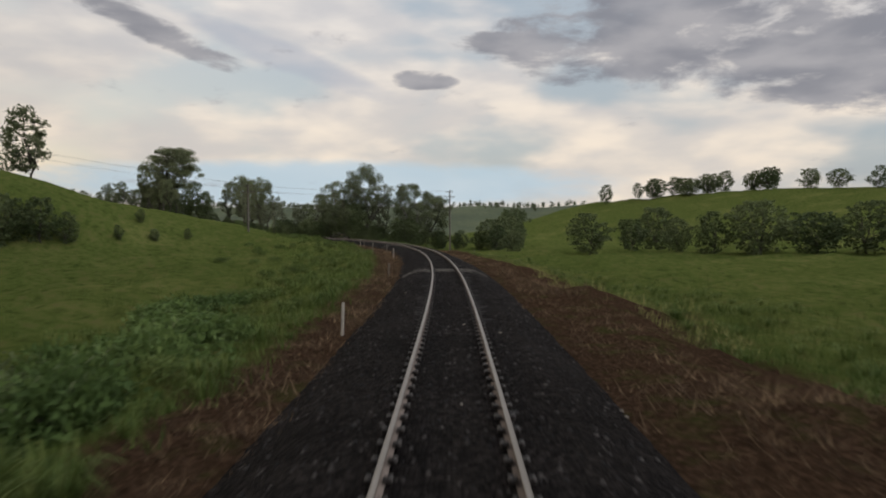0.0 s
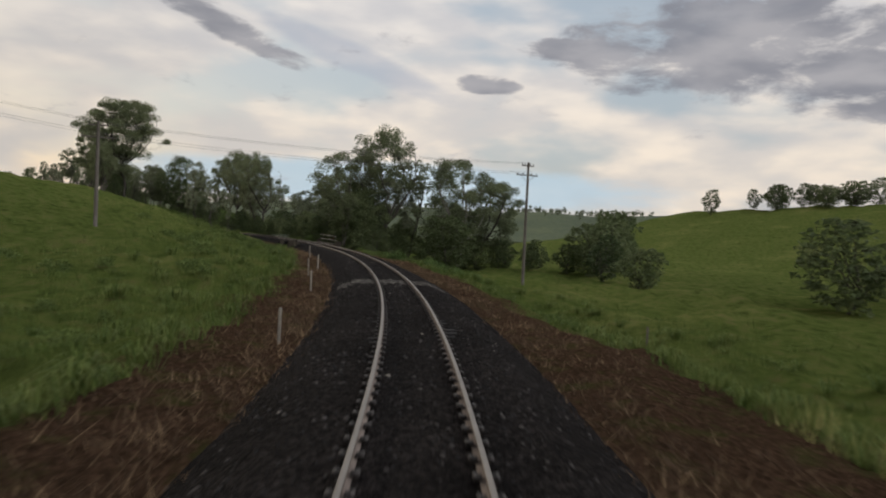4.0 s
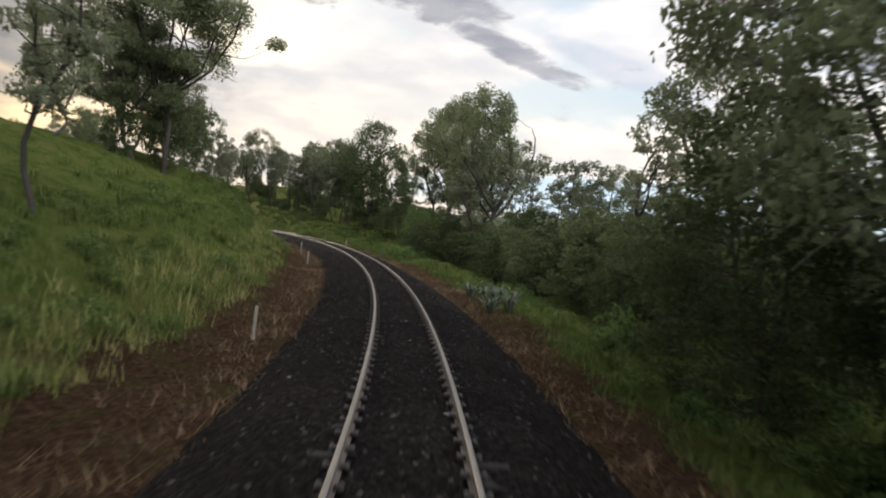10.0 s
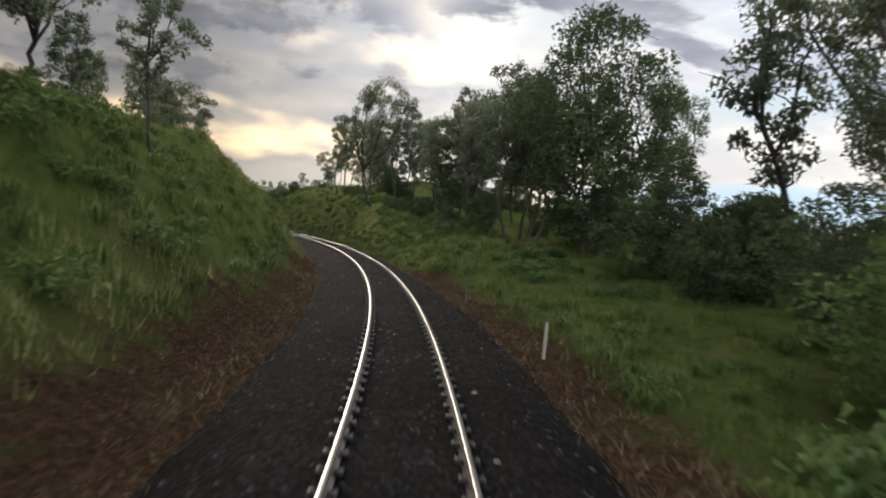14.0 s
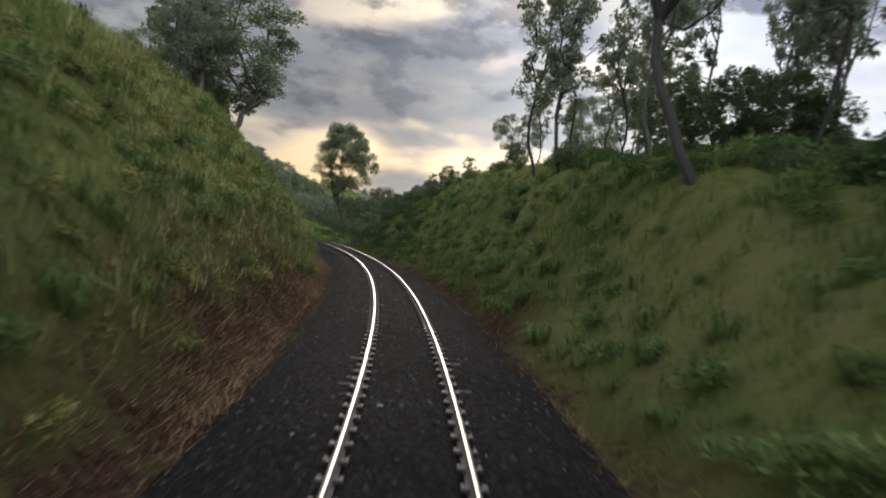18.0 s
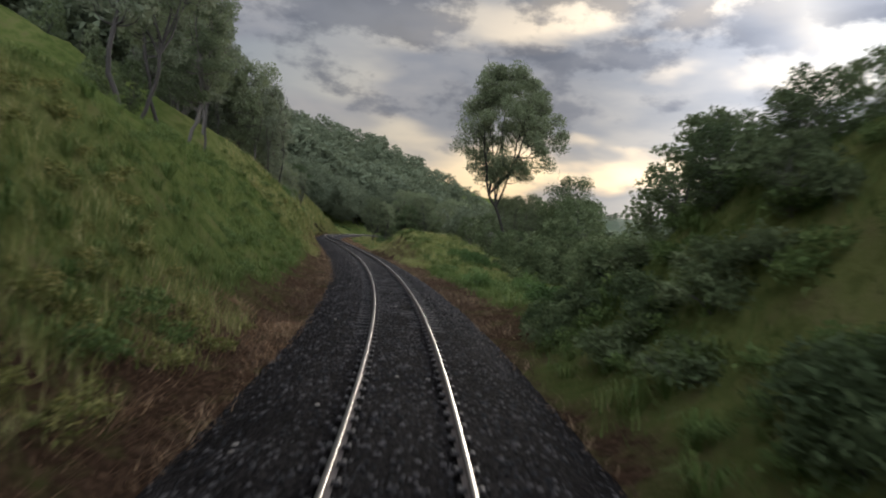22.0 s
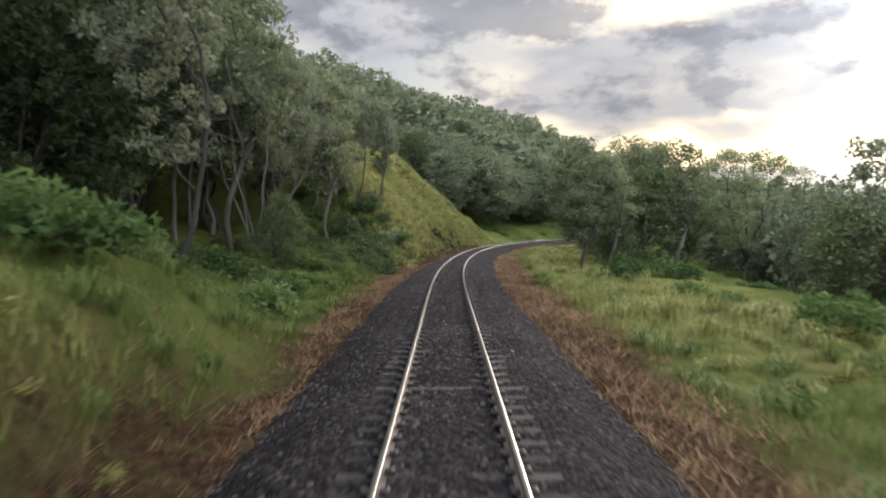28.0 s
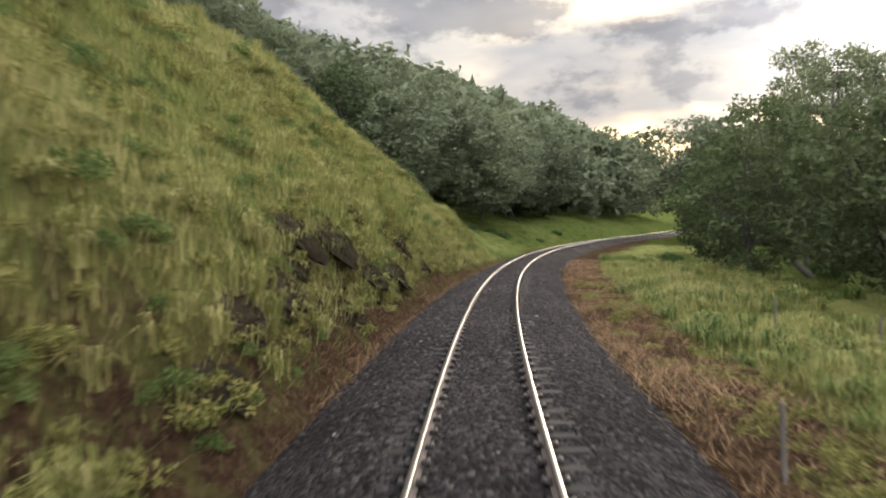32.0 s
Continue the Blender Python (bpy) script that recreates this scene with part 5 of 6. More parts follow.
# the grove on the left before the last cutting
GROVE = np.random.RandomState(40)
for k in range(32):
    s, lat = 462 + GROVE.rand() * 66, -(9.5 + 26 * GROVE.rand())
    if lat > -12 and s > 515 or s < 474 and lat > -17:
        lat -= 9
    kind = GROVE.choice(["open", "open2", "tall2", "multi", "tall", "dense"])
    tree("open2" if kind == "multi" and lat > -16 else kind, s, lat, 0, 0.75 + 0.3 * GROVE.rand(), GROVE.rand() * 6.28, height=14 + (9 if s > 474 or lat > -21 else 1) * GROVE.rand() - (0 if s > 474 or lat > -21 else 8))
for spec in (("open2", 479.3, -11.2, 17, 0.8, 0.3), ("open2", 483.2, -10.2, 18, 0.8, 1.3), ("tall2", 477.5, -13.5, 20, 0.8, 2.3), ("multi", 521.5, -10.6, 13.5, 0.95, 0.6), ("multi", 532.5, -14.2, 15, 0.8, 1.6), ("open", 518, -15, 16, 0.9, 0.2), ("tall2", 522, -19, 19, 0.9, 1.2), ("open2", 529, -18, 18, 0.9, 2.2), ("tall", 525, -25, 22, 0.9, 5.2), ("dense", 519, -9.5, 4.5, 1.0, 4.2), ("tall2", 532.5, -9.6, 14, 0.8, 0.9),
             ("broad", 530.5, -14.0, 15.5, 0.75, 0.8), ("tall2", 534.0, -11.5, 15.5, 0.9, 3.9), ("open2", 540.6, -7.4, 14, 0.8, 1.9), ("open", 541.2, -6.9, 13.5, 0.75, 0.1), ("open2", 538.5, -8.8, 14.5, 0.8, 1.2), ("open", 537.0, -10.2, 15, 0.8, 3.3), ("tall", 533, -21, 19, 0.9, 1.7), ("open", 529, -12.5, 15, 0.85, 2.7), ("broad2", 526, -16, 16, 0.8, 5.7), ("open2", 535.5, -14.5, 16, 0.8, 4.1), ("tall", 539, -24, 20, 0.9, 0.5),
             # right of the last bend
             ("tall", 535.5, 9.8, 9.4, 1.15, 0.4), ("tall2", 538.5, 11.8, 8.6, 1.2, 1.7), ("dense2", 541, 13.5, 3.5, 1.2, 0.9), ("dense", 549, 12.5, 4.6, 1.2, 1.9), ("tall", 563.5, 18.0, 13.0, 1.1, 0.4), ("tall2", 559, 22, 12.0, 1.1, 1.1), ("broad", 568, 21, 13.0, 0.9, 1.9), ("dense", 558, 19, 9.0, 1.0, 3.9), ("dense", 563, 16.5, 8.0, 1.0, 4.9), ("tall2", 573, 20, 13, 1.0, 5.9), ("dense", 566, 24, 9.5, 1.0, 1.4), ("dense2", 575, 17, 8.0, 1.1, 2.4), ("dense", 583, 14, 9.0, 1.0, 3.4), ("broad", 590, 20, 13, 1.0, 4.4), ("dense", 598, 15, 9, 1.0, 5.4),
             ("tall2", 606, 22, 15, 0.9, 0.9), ("dense2", 612, 16, 8, 1.1, 1.9), ("broad", 570, 32, 12, 1.0, 2.9)):
    tree(*spec)
# trees at the foot of the hill on the left
for k, (s, lat, h) in enumerate(((101, -56, 7), (103, -53.5, 7.5), (104.5, -52, 6), (106, -49, 6.5), (107.5, -46, 4.5), (99, -59, 7), (111, -40, 2.2), (114, -35.5, 2.0), (117, -31, 1.8), (110, -58, 4), (119, -38, 2.2))):
    tree("dense2" if k % 2 else "dense", s, lat, 0, 1.0, k * 2.3, height=h)
# trees across the field on the right and on its hill
for k, (s, lat, h, w) in enumerate(((118, 38, 7.5, 1.6), (121, 49, 6.5, 1.1), (116, 55, 6.5, 1.0), (111, 58, 8, 1.1), (107, 64, 10, 1.3), (104, 72, 8, 1.6), (102, 80, 9, 1.5), (99, 88, 9, 1.5), (158, 40, 8, 1.3), (150, 36, 6, 1.2),
                                    (140, 34, 5, 1.3), (165, 48, 9, 1.2), (172, 55, 10, 1.2), (128, 60, 10, 1.1), (180, 62, 11, 1.1), (96, 98, 9, 1.4))):
    tree("dense2" if k % 3 else "dense", s, lat, 0, w, k * 1.7, height=h)
for k, (s, lat, top, w) in enumerate(((220, 221, 28.5, 1.3), (216, 215, 24, 1.2), (226, 214, 23, 1.2), (212, 222, 24, 1.4), (200.6, 226, 25.5, 1.3), (196, 222, 20, 1.2), (233, 220, 21, 1.1), (188, 228, 20, 1.3), (240, 210, 20, 1.1), (218, 226, 24, 1.4), (223, 224, 24, 1.4), (214, 228, 24, 1.5), (203, 230, 24, 1.5), (198, 229, 24, 1.4), (208, 224, 24, 1.2), (180, 224, 24, 1.4), (172, 226, 24, 1.4), (228, 222, 24, 1.3))):
    tree("dense2" if k % 2 else "dense", s, lat, 0, w, k * 2.1, height=8 + k % 3)


# ------------------------------------------------------------------ far woods
def far_woods():
    """Woods on the hills beyond, leaf masses and stems."""
    rng = np.random.RandomState(77)
    protos, small, fine_ones = [], [], []
    for sd in range(4):
        bv, bf, lv, lf = tree_form(seed=60 + sd, bare=0.12, clumps=24, spread=0.30, clump=0.11, leaves=17, size=0.072, fork=0.3, ragged=0.35)
        protos.append((lv, lf))
        bv, bf, lv, lf = tree_form(seed=70 + sd, bare=0.1, clumps=10, spread=0.30, clump=0.17, leaves=12, size=0.16, fork=0.3)
        small.append((lv, lf))
        bv, bf, lv, lf = tree_form(seed=80 + sd, bare=0.26, clumps=44, spread=0.34, clump=0.082, leaves=80, size=0.026, fork=0.3, ragged=0.4)
        fine_ones.append((lv, lf))
    places = []

    def strew(n, s0, s1, l0, l1, h0, h1):
        s, lat = s0 + (s1 - s0) * rng.rand(n), l0 + (l1 - l0) * rng.rand(n)
        x, y = spot(s, lat)
        z = lie(s, lat)
        places.append(np.stack([x, y, z, h0 + (h1 - h0) * rng.rand(n), rng.rand(n) * 6.28], 1))

    strew(105, 612, 672, -48, -12, 8, 19)
    strew(30, 640, 700, 10, 40, 12, 19)
    strew(40, 480, 600, 26, 60, 8, 14)
    close = len(places)
    strew(170, 665, 760, -66, -14, 13, 24)
    strew(120, 412, 600, 34, 80, 8, 14)
    strew(60, 476, 510, -60, -34, 11, 16)
    strew(130, 650, 790, 12, 80, 13, 21)
    strew(60, 590, 660, 24, 70, 9, 16)
    strew(520, 600, 1000, -230, -50, 10, 23)
    strew(220, 480, 620, -120, -38, 10, 17)
    strew(40, 490, 530, -120, -60, 11, 16)
    # along the far skyline
    a = 1.2 + rng.rand(900) * 3.0
    r = 1080 + 260 * rng.rand(900)
    places.append(np.stack([-180 + r * np.cos(a), 260 + r * np.sin(a), far_height(a, r), 7 + 5 * rng.rand(900), rng.rand(900) * 6.28], 1))
    at_hand, near, away = np.concatenate(places[:close]), np.concatenate(places[close:-1]), places[-1]
    vs, fs, o = [], [], 0
    for k, (v, f) in enumerate(protos + small + fine_ones):
        p = (near, away, at_hand)[k // 4][k % 4::4]
        m = np.zeros((len(p), 4, 4))
        w = p[:, 3] * (0.8 + 0.7 * rng.rand(len(p)))
        m[:, 0, 0], m[:, 0, 1], m[:, 1, 0], m[:, 1, 1] = np.cos(p[:, 4]) * w, -np.sin(p[:, 4]) * w, np.sin(p[:, 4]) * w, np.cos(p[:, 4]) * w
        m[:, 2, 2], m[:, 3, 3], m[:, :3, 3] = p[:, 3], 1, p[:, :3]
        q, g = scatter(v, f, m)
        vs.append(q)
        fs.append(g + o)
        o += len(q)
    tagged(link("far_woods", np.concatenate(vs), np.concatenate(fs), LEAF_FAR), "dark gum woods covering the hills beyond the line", "woods", kind="stuff")


def far_height(a, r):
    """The ring of hills on the skyline."""
    return -10 + (48 + 26 * (rough2(a * 3 + 5, a * 0 + 2) - 0.3) + 10 * rough2(a * 11, a * 0 + 8)) * np.clip((r - 800) / 350, 0, 1) * np.clip((1750 - r) / 300, 0, 1)


A, R = np.meshgrid(np.linspace(0, 2 * math.pi, 241), np.array([780, 860, 940, 1020, 1100, 1180, 1300, 1450, 1600, 1760.0]), indexing="ij")
i = np.arange(A.size).reshape(A.shape)
f = np.stack([i[:-1, :-1], i[1:, :-1], i[1:, 1:], i[:-1, 1:]], -1).reshape(-1, 4)
HILL = material("wooded_hillside", ((0.022, 0.034, 0.018), (0.040, 0.056, 0.026), (0.070, 0.085, 0.036)), 0.012, 0.95, 0.8, 0.12, depth=3.0)
tagged(link("backdrop", np.stack([-180 + R * np.cos(A), 260 + R * np.sin(A), far_height(A, R)], -1).reshape(-1, 3), f, HILL, smooth=True), "low wooded hills along the skyline", "hills", kind="structure")
far_woods()


# ------------------------------------------------------------------ grass and shrubs
def grass(name, n, mat, choose, tall, wide, label, seed, bend=0.45):
    """Single bent blades in tufts."""
    rng = np.random.RandomState(seed)
    s, lat = choose(rng, n)
    z = lie(s, lat)
    x, y = spot(s, lat)
    n = len(s)
    a = rng.rand(n) * 6.28
    h = tall * (0.45 + 0.9 * rng.rand(n)) * (0.5 + 0.9 * rough2(x * 0.35, y * 0.35))
    w = wide * (0.6 + 0.8 * rng.rand(n))
    b = h * (bend - 0.25 + 0.5 * rng.rand(n))
    bx, by, h = np.cos(a) * b, np.sin(a) * b, h * (1 - 0.6 * np.maximum(bend - 0.45, 0))
    px, py = -np.sin(a) * w / 2, np.cos(a) * w / 2
    base = np.stack([x, y, z - 0.05], -1)
    v = np.stack([base + np.stack([px, py, 0 * w], -1), base - np.stack([px, py, 0 * w], -1), base + np.stack([bx, by, h * 0.95], -1)], 1)
    tagged(link(name, v.reshape(-1, 3), np.arange(n * 3).reshape(-1, 3), mat), label, "grass", kind="stuff")


def tufts(rng, s, lat, per, size):
    s, lat = np.repeat(s, per), np.repeat(lat, per)
    return s + rng.normal(size=len(s)) * size, lat + rng.normal(size=len(s)) * size


def verge_places(rng, n):
    m = n // 8
    s = rng.rand(m) * 610 - 5
    side = np.where(rng.rand(m) < 0.5, -1, 1)
    u = 2.72 + np.abs(rng.normal(size=m)) * 1.5 + np.where((side > 0) & (s < 60), 2.5 * rng.rand(m), 0)
    s, lat = tufts(rng, s, side * u, 8, 0.13)
    keep = (np.abs(lat) > 2.6) & (np.abs(lat) < 8.5) & (np.abs(lat) < 6.0 + verge(s, lat) + rng.normal(size=len(s)) * 0.5) & ~((s > 160) & (s < 173.5))
    return s[keep], lat[keep]


def green_places(rng, n):
    m = n // 8
    s = rng.rand(m) * 620 - 5
    side = np.where(rng.rand(m) < 0.5, -1, 1)
    u = np.maximum(5.2 + verge(s, side), 3.4) + rng.gamma(1.5, 3.6, m)
    s, lat = tufts(rng, s, side * u, 8, 0.18)
    keep = ~((s > 495) & (s < 606) & (lat > 0) & (lat < 14) & (rng.rand(len(s)) < 0.7)) & (np.abs(lat) > 3.2) & (np.abs(lat) < 30) & ~((s > 162) & (s < 172) & (np.abs(lat) < 6))
    return s[keep], lat[keep]


def gold_places(rng, n):
    m = n // 8
    band = rng.choice(8, m, p=[0.22, 0.16, 0.18, 0.10, 0.10, 0.18, 0.04, 0.02])
    lo, hi = np.array([540, 290, 540, 446, 440, 500, 174, 25])[band], np.array([606, 400, 606, 490, 484, 600, 262, 85])[band]
    side = np.array([-1, -1, -1, -1, 1, 1, -1, 1])[band]
    s = lo + (hi - lo) * rng.rand(m)
    u = np.where(band == 5, 5.6 + 6.5 * rng.rand(m), np.where(band == 6, 5.6 + 2.4 * rng.rand(m), np.where(band == 7, 7.5 + 4.5 * rng.rand(m), 4.2 + 10 * rng.rand(m))))
    s, lat = tufts(rng, s, side * u, 8, 0.15)
    return s, lat


grass("dead_grass", 150000, GRASS_DEAD, verge_places, 0.34, 0.022, "brown dead grass on the sprayed verge beside the ballast", 1, 0.9)
def straw_places(rng, n):
    m = n // 8
    s = 300 + 305 * rng.rand(m) ** 0.75
    s = np.where((s > 402) & (s < 452), s - 102 + 30 * rng.rand(m), s)
    side = np.where((rng.rand(m) < 0.42) | (s < 480), -1, 1)
    s, lat = tufts(rng, s, side * (3.1 + 3.6 * rng.rand(m) ** 1.2), 8, 0.15)
    keep = (np.abs(lat) < 6.2 + verge(s, lat) + rng.normal(size=len(s)) * 0.4) & (np.abs(lat) > 2.9)
    return s[keep], lat[keep]


grass("straw_grass", 190000, GRASS_STRAW, straw_places, 0.32, 0.022, "pale straw-coloured dead grass beside the ballast", 6, 1.0)
grass("long_grass", 340000, GRASS_GREEN, green_places, 0.46, 0.034, "long green grass on the banks", 2)
grass("seeding_grass", 270000, GRASS_GOLD, gold_places, 0.55, 0.026, "pale yellow-green seeding grass on the steep cutting", 3)


def tussocks(name, n, mat, choose, size0, size1, label, seed):
    """Arching clumps of long grass, past counting."""
    rng = np.random.RandomState(seed)
    k = 34
    a, out, h = rng.rand(k) * 6.28, 0.25 + 0.75 * rng.rand(k), 0.55 + 0.45 * rng.rand(k)
    verts, faces = [], []
    for i in range(k):
        c, d, w = math.cos(a[i]), math.sin(a[i]), 0.019
        for r, z, q in ((0.04 + 0.12 * (i % 3), 0.0, w), (out[i] * 0.5, h[i] * 0.85, w * 0.9), (out[i], h[i] * (0.95 - 0.45 * out[i]), 0.0)):
            verts += [(c * r - d * q, d * r + c * q, z), (c * r + d * q, d * r - c * q, z)] if q else [(c * r, d * r, z)]
        o = i * 5
        faces += [(o, o + 1, o + 3), (o, o + 3, o + 2), (o + 2, o + 3, o + 4)]
    s, lat = choose(rng, n)
    poses = poses_at(s, lat, lie(s, lat) - 0.06, rng.rand(len(s)) * 6.28, size0 + (size1 - size0) * rng.rand(len(s)), 0.8)
    v, f = scatter(np.array(verts), np.array(faces), poses)
    tagged(link(name, v, f, mat), label, "grass", kind="stuff")


def bank_places(rng, n):
    s = np.concatenate([170 + 435 * rng.rand(n * 3 // 4), 165 * rng.rand(n - n * 3 // 4)])
    side = np.where(rng.rand(n) < 0.55, -1, 1)
    lat = side * (np.maximum(5.6 + verge(s, side), 3.8) + 9 * rng.rand(n) ** 1.4)
    keep = ~((s > 158) & (s < 175) & (np.abs(lat) < 7)) & ~((side < 0) & (s > 541))
    return s[keep], lat[keep]


def gold_bank_places(rng, n):
    s = np.where(rng.rand(n) < 0.7, 537 + 68 * rng.rand(n) ** 1.3, 495 + 105 * rng.rand(n))
    left = (rng.rand(n) < 0.72) & (s > 537)
    lat = np.where(left, -(3.9 + 10 * rng.rand(n) ** 1.3), 6.0 + 7 * rng.rand(n))
    return s, lat


tussocks("grass_tussocks", 4200, GRASS_GREEN, bank_places, 0.4, 1.0, "arching tussocks of long green grass on the banks", 21)
tussocks("dry_tussocks", 1900, GRASS_GOLD, gold_bank_places, 0.4, 0.95, "arching tussocks of yellow-green grass in seed", 22)


def shrub_meshes(seed, leaves, size, leaf_mat, tall=0.8):
    rng = np.random.RandomState(seed)
    n = 26
    a, r = rng.rand(n) * 6.28, 0.8 * np.sqrt(rng.rand(n))
    z = tall * (0.2 + 0.7 * rng.rand(n)) * (1.1 - r * 0.6)
    c = np.stack([np.cos(a) * r, np.sin(a) * r, z], 1)
    v, f = leaf_cloud(c, 0.22 + 0.16 * rng.rand(n), leaves, size, rng, 0.8, 0.2)
    stems = [tube([(0, 0, -0.1), (q[0] * 0.4, q[1] * 0.4, q[2] * 0.5), tuple(q)], [0.03, 0.02, 0.008], 4, False) for q in c[::2]]
    sv, sf = gather(stems)
    out = []
    for tag_, vv, ff, mm in (("woody_base", np.array(sv), sf, BARK), ("foliage", v, [tuple(q) for q in f], leaf_mat)):
        me = bpy.data.meshes.new("shrub_" + tag_)
        me.from_pydata([tuple(q) for q in vv], [], ff)
        me.materials.append(mm)
        out.append(me)
    return out


SHRUBS = [shrub_meshes(100 + k, 58, 0.135, (LEAF_BRIGHT, LEAF_BRIGHT, LEAF_BUSH)[k % 3], 0.6 + 0.25 * (k % 3)) for k in range(5)]


def shrub(k, s, lat, size, spin=0.0, tall=1.0):
    e = tagged(new("shrub"), "leafy dark green shrub" if k % 3 == 2 else "leafy bright green shrub in long grass", "shrub")
    x, y = spot(s, lat)
    e.matrix_basis = Matrix.Translation((float(x), float(y), ground_at(s, lat) - 0.1)) @ Matrix.Rotation(spin, 4, "Z") @ Matrix.Diagonal((size, size, size * tall, 1))
    share("woody_base", SHRUBS[k][0], e)
    share("foliage", SHRUBS[k][1], e)


SCRUB = np.random.RandomState(12)
WEEDS, GOLD_WEEDS = [], []


def scrub(n, s0, s1, l0, l1, size0, size1, kinds=(0, 1, 3, 4)):
    if size1 < 0.95 or size1 < 1.31 and 2 not in kinds:
        s, lat = s0 + (s1 - s0) * SCRUB.rand(n * 4 // 3), l0 + (l1 - l0) * SCRUB.rand(n * 4 // 3)
        WEEDS.append(poses_at(s, lat, lie(s, lat) - 0.08, SCRUB.rand(n * 4 // 3) * 6.28, size0 + (size1 - size0) * SCRUB.rand(n * 4 // 3), 0.9))
        return
    for _ in range(n):
        shrub(SCRUB.choice(kinds), s0 + (s1 - s0) * SCRUB.rand(), l0 + (l1 - l0) * SCRUB.rand(), size0 + (size1 - size0) * SCRUB.rand(), SCRUB.rand() * 6.28, 0.7 + 0.5 * SCRUB.rand())


scrub(7, 18, 36, -14, -8, 1.0, 1.8)
scrub(8, 40, 75, -16, -8, 0.6, 1.2)
scrub(14, 80, 160, -24, -8, 0.6, 1.3)
scrub(16, 128, 160, 6, 12, 0.8, 1.5)
scrub(16, 174, 196, 7, 14, 1.0, 1.8)
scrub(20, 208, 285, 8.5, 13, 0.9, 1.6)
scrub(14, 195, 290, -14, -7, 0.5, 1.0)
scrub(20, 235, 275, -14, -6, 0.7, 1.3)
scrub(16, 345, 402, 6, 12, 0.7, 1.3, (2, 0, 3))
scrub(22, 402, 450, 6, 16, 0.8, 1.6)
scrub(8, 400, 455, -13, -6, 0.5, 0.9)
scrub(24, 474, 524, -13, -6.5, 0.9, 1.8, (0, 1, 2, 3))
scrub(20, 512, 535, -12, -7.4, 0.9, 1.6, (0, 1, 2, 3))
scrub(26, 528, 539.5, -10.5, -5.6, 1.0, 1.7, (2, 0, 2))
scrub(60, 288, 400, -9.5, -4.3, 0.35, 0.8, (0, 1, 3, 2))
scrub(70, 288, 404, 4.4, 8.5, 0.4, 0.9, (2, 2, 0, 3))
scrub(36, 376, 403, 4.4, 7.2, 0.7, 1.1, (2,))
scrub(34, 522, 539, -14, -7.6, 0.7, 1.5, (0, 1, 2, 3))
scrub(30, 175, 240, -12, -6.4, 0.35, 0.7)
scrub(24, 405, 452, -12, -5.5, 0.35, 0.7)
scrub(110, 541, 604, -13, -4.0, 0.25, 0.75)
scrub(70, 376, 404, 4.1, 8.5, 0.35, 0.8)
scrub(60, 290, 400, -11, -4.2, 0.3, 0.85)
scrub(50, 290, 376, 4.2, 10, 0.3, 0.85)
scrub(50, 402, 476, -13, -5.5, 0.3, 0.8)
scrub(60, 175, 285, -14, -6.2, 0.3, 0.8)
scrub(14, 174, 196, 5.6, 11, 0.35, 0.8)
scrub(36, 208, 290, 5.4, 11, 0.35, 0.9)
scrub(40, 402, 482, 5.5, 14, 0.35, 0.9)
scrub(24, 0, 40, -15, -6, 0.4, 0.9)
scrub(40, 145, 159, 5, 11, 0.45, 0.9)
scrub(60, 541, 563, -9, -3.7, 0.25, 0.55)
scrub(34, 130, 152, -10.5, -5.6, 0.4, 0.8)
scrub(70, 520, 539, -13, -6.0, 0.4, 0.9)
scrub(14, 6, 22, -13, -7, 1.0, 1.7, (0, 1, 2))
scrub(26, 300, 352, 9, 15, 1.0, 1.7, (2, 0))
scrub(30, 490, 560, 6, 14, 0.3, 0.6)
scrub(30, 10, 150, -14, -6.5, 0.3, 0.7)
scrub(30, 495, 530, -11, -5.6, 0.5, 1.1)
scrub(7, 11, 21, -9.5, -6, 1.3, 1.9)
scrub(18, 486, 540, 9, 22, 0.9, 1.8)
scrub(10, 545, 610, 10, 22, 0.8, 1.6)
scrub(12, 600, 660, -16, -8, 0.7, 1.4)
for k, s, lat, size in ((0, 36.8, -13.6, 1.7), (3, 50.5, -10.1, 1.0), (1, 249, 7.6, 2.2), (4, 246, 8.2, 1.6), (0, 24, -9.5, 1.9), (1, 27, -11, 1.8)):
    shrub(k, s, lat, size, s)


for n, s0, s1, l0, l1, size0, size1 in ((260, 288, 345, 3.9, 12, 0.3, 0.75), (260, 340, 402, 3.7, 11.5, 0.3, 0.75), (300, 446, 488, 3.7, 11, 0.25, 0.6), (420, 541, 575, 3.7, 12, 0.25, 0.7), (240, 570, 604, 3.9, 12, 0.3, 0.8), (60, 490, 560, -12, -6.5, 0.25, 0.55), (150, 549, 580, -6.2, -3.7, 0.2, 0.5)):
    s, lat = s0 + (s1 - s0) * SCRUB.rand(n), -(l0 + (l1 - l0) * SCRUB.rand(n))
    GOLD_WEEDS.append(poses_at(s, lat, lie(s, lat) - 0.1, SCRUB.rand(n) * 6.28, size0 + (size1 - size0) * SCRUB.rand(n), 0.8))
scrub(70, 300, 376, 4.0, 8.0, 0.3, 0.7, (0, 1))


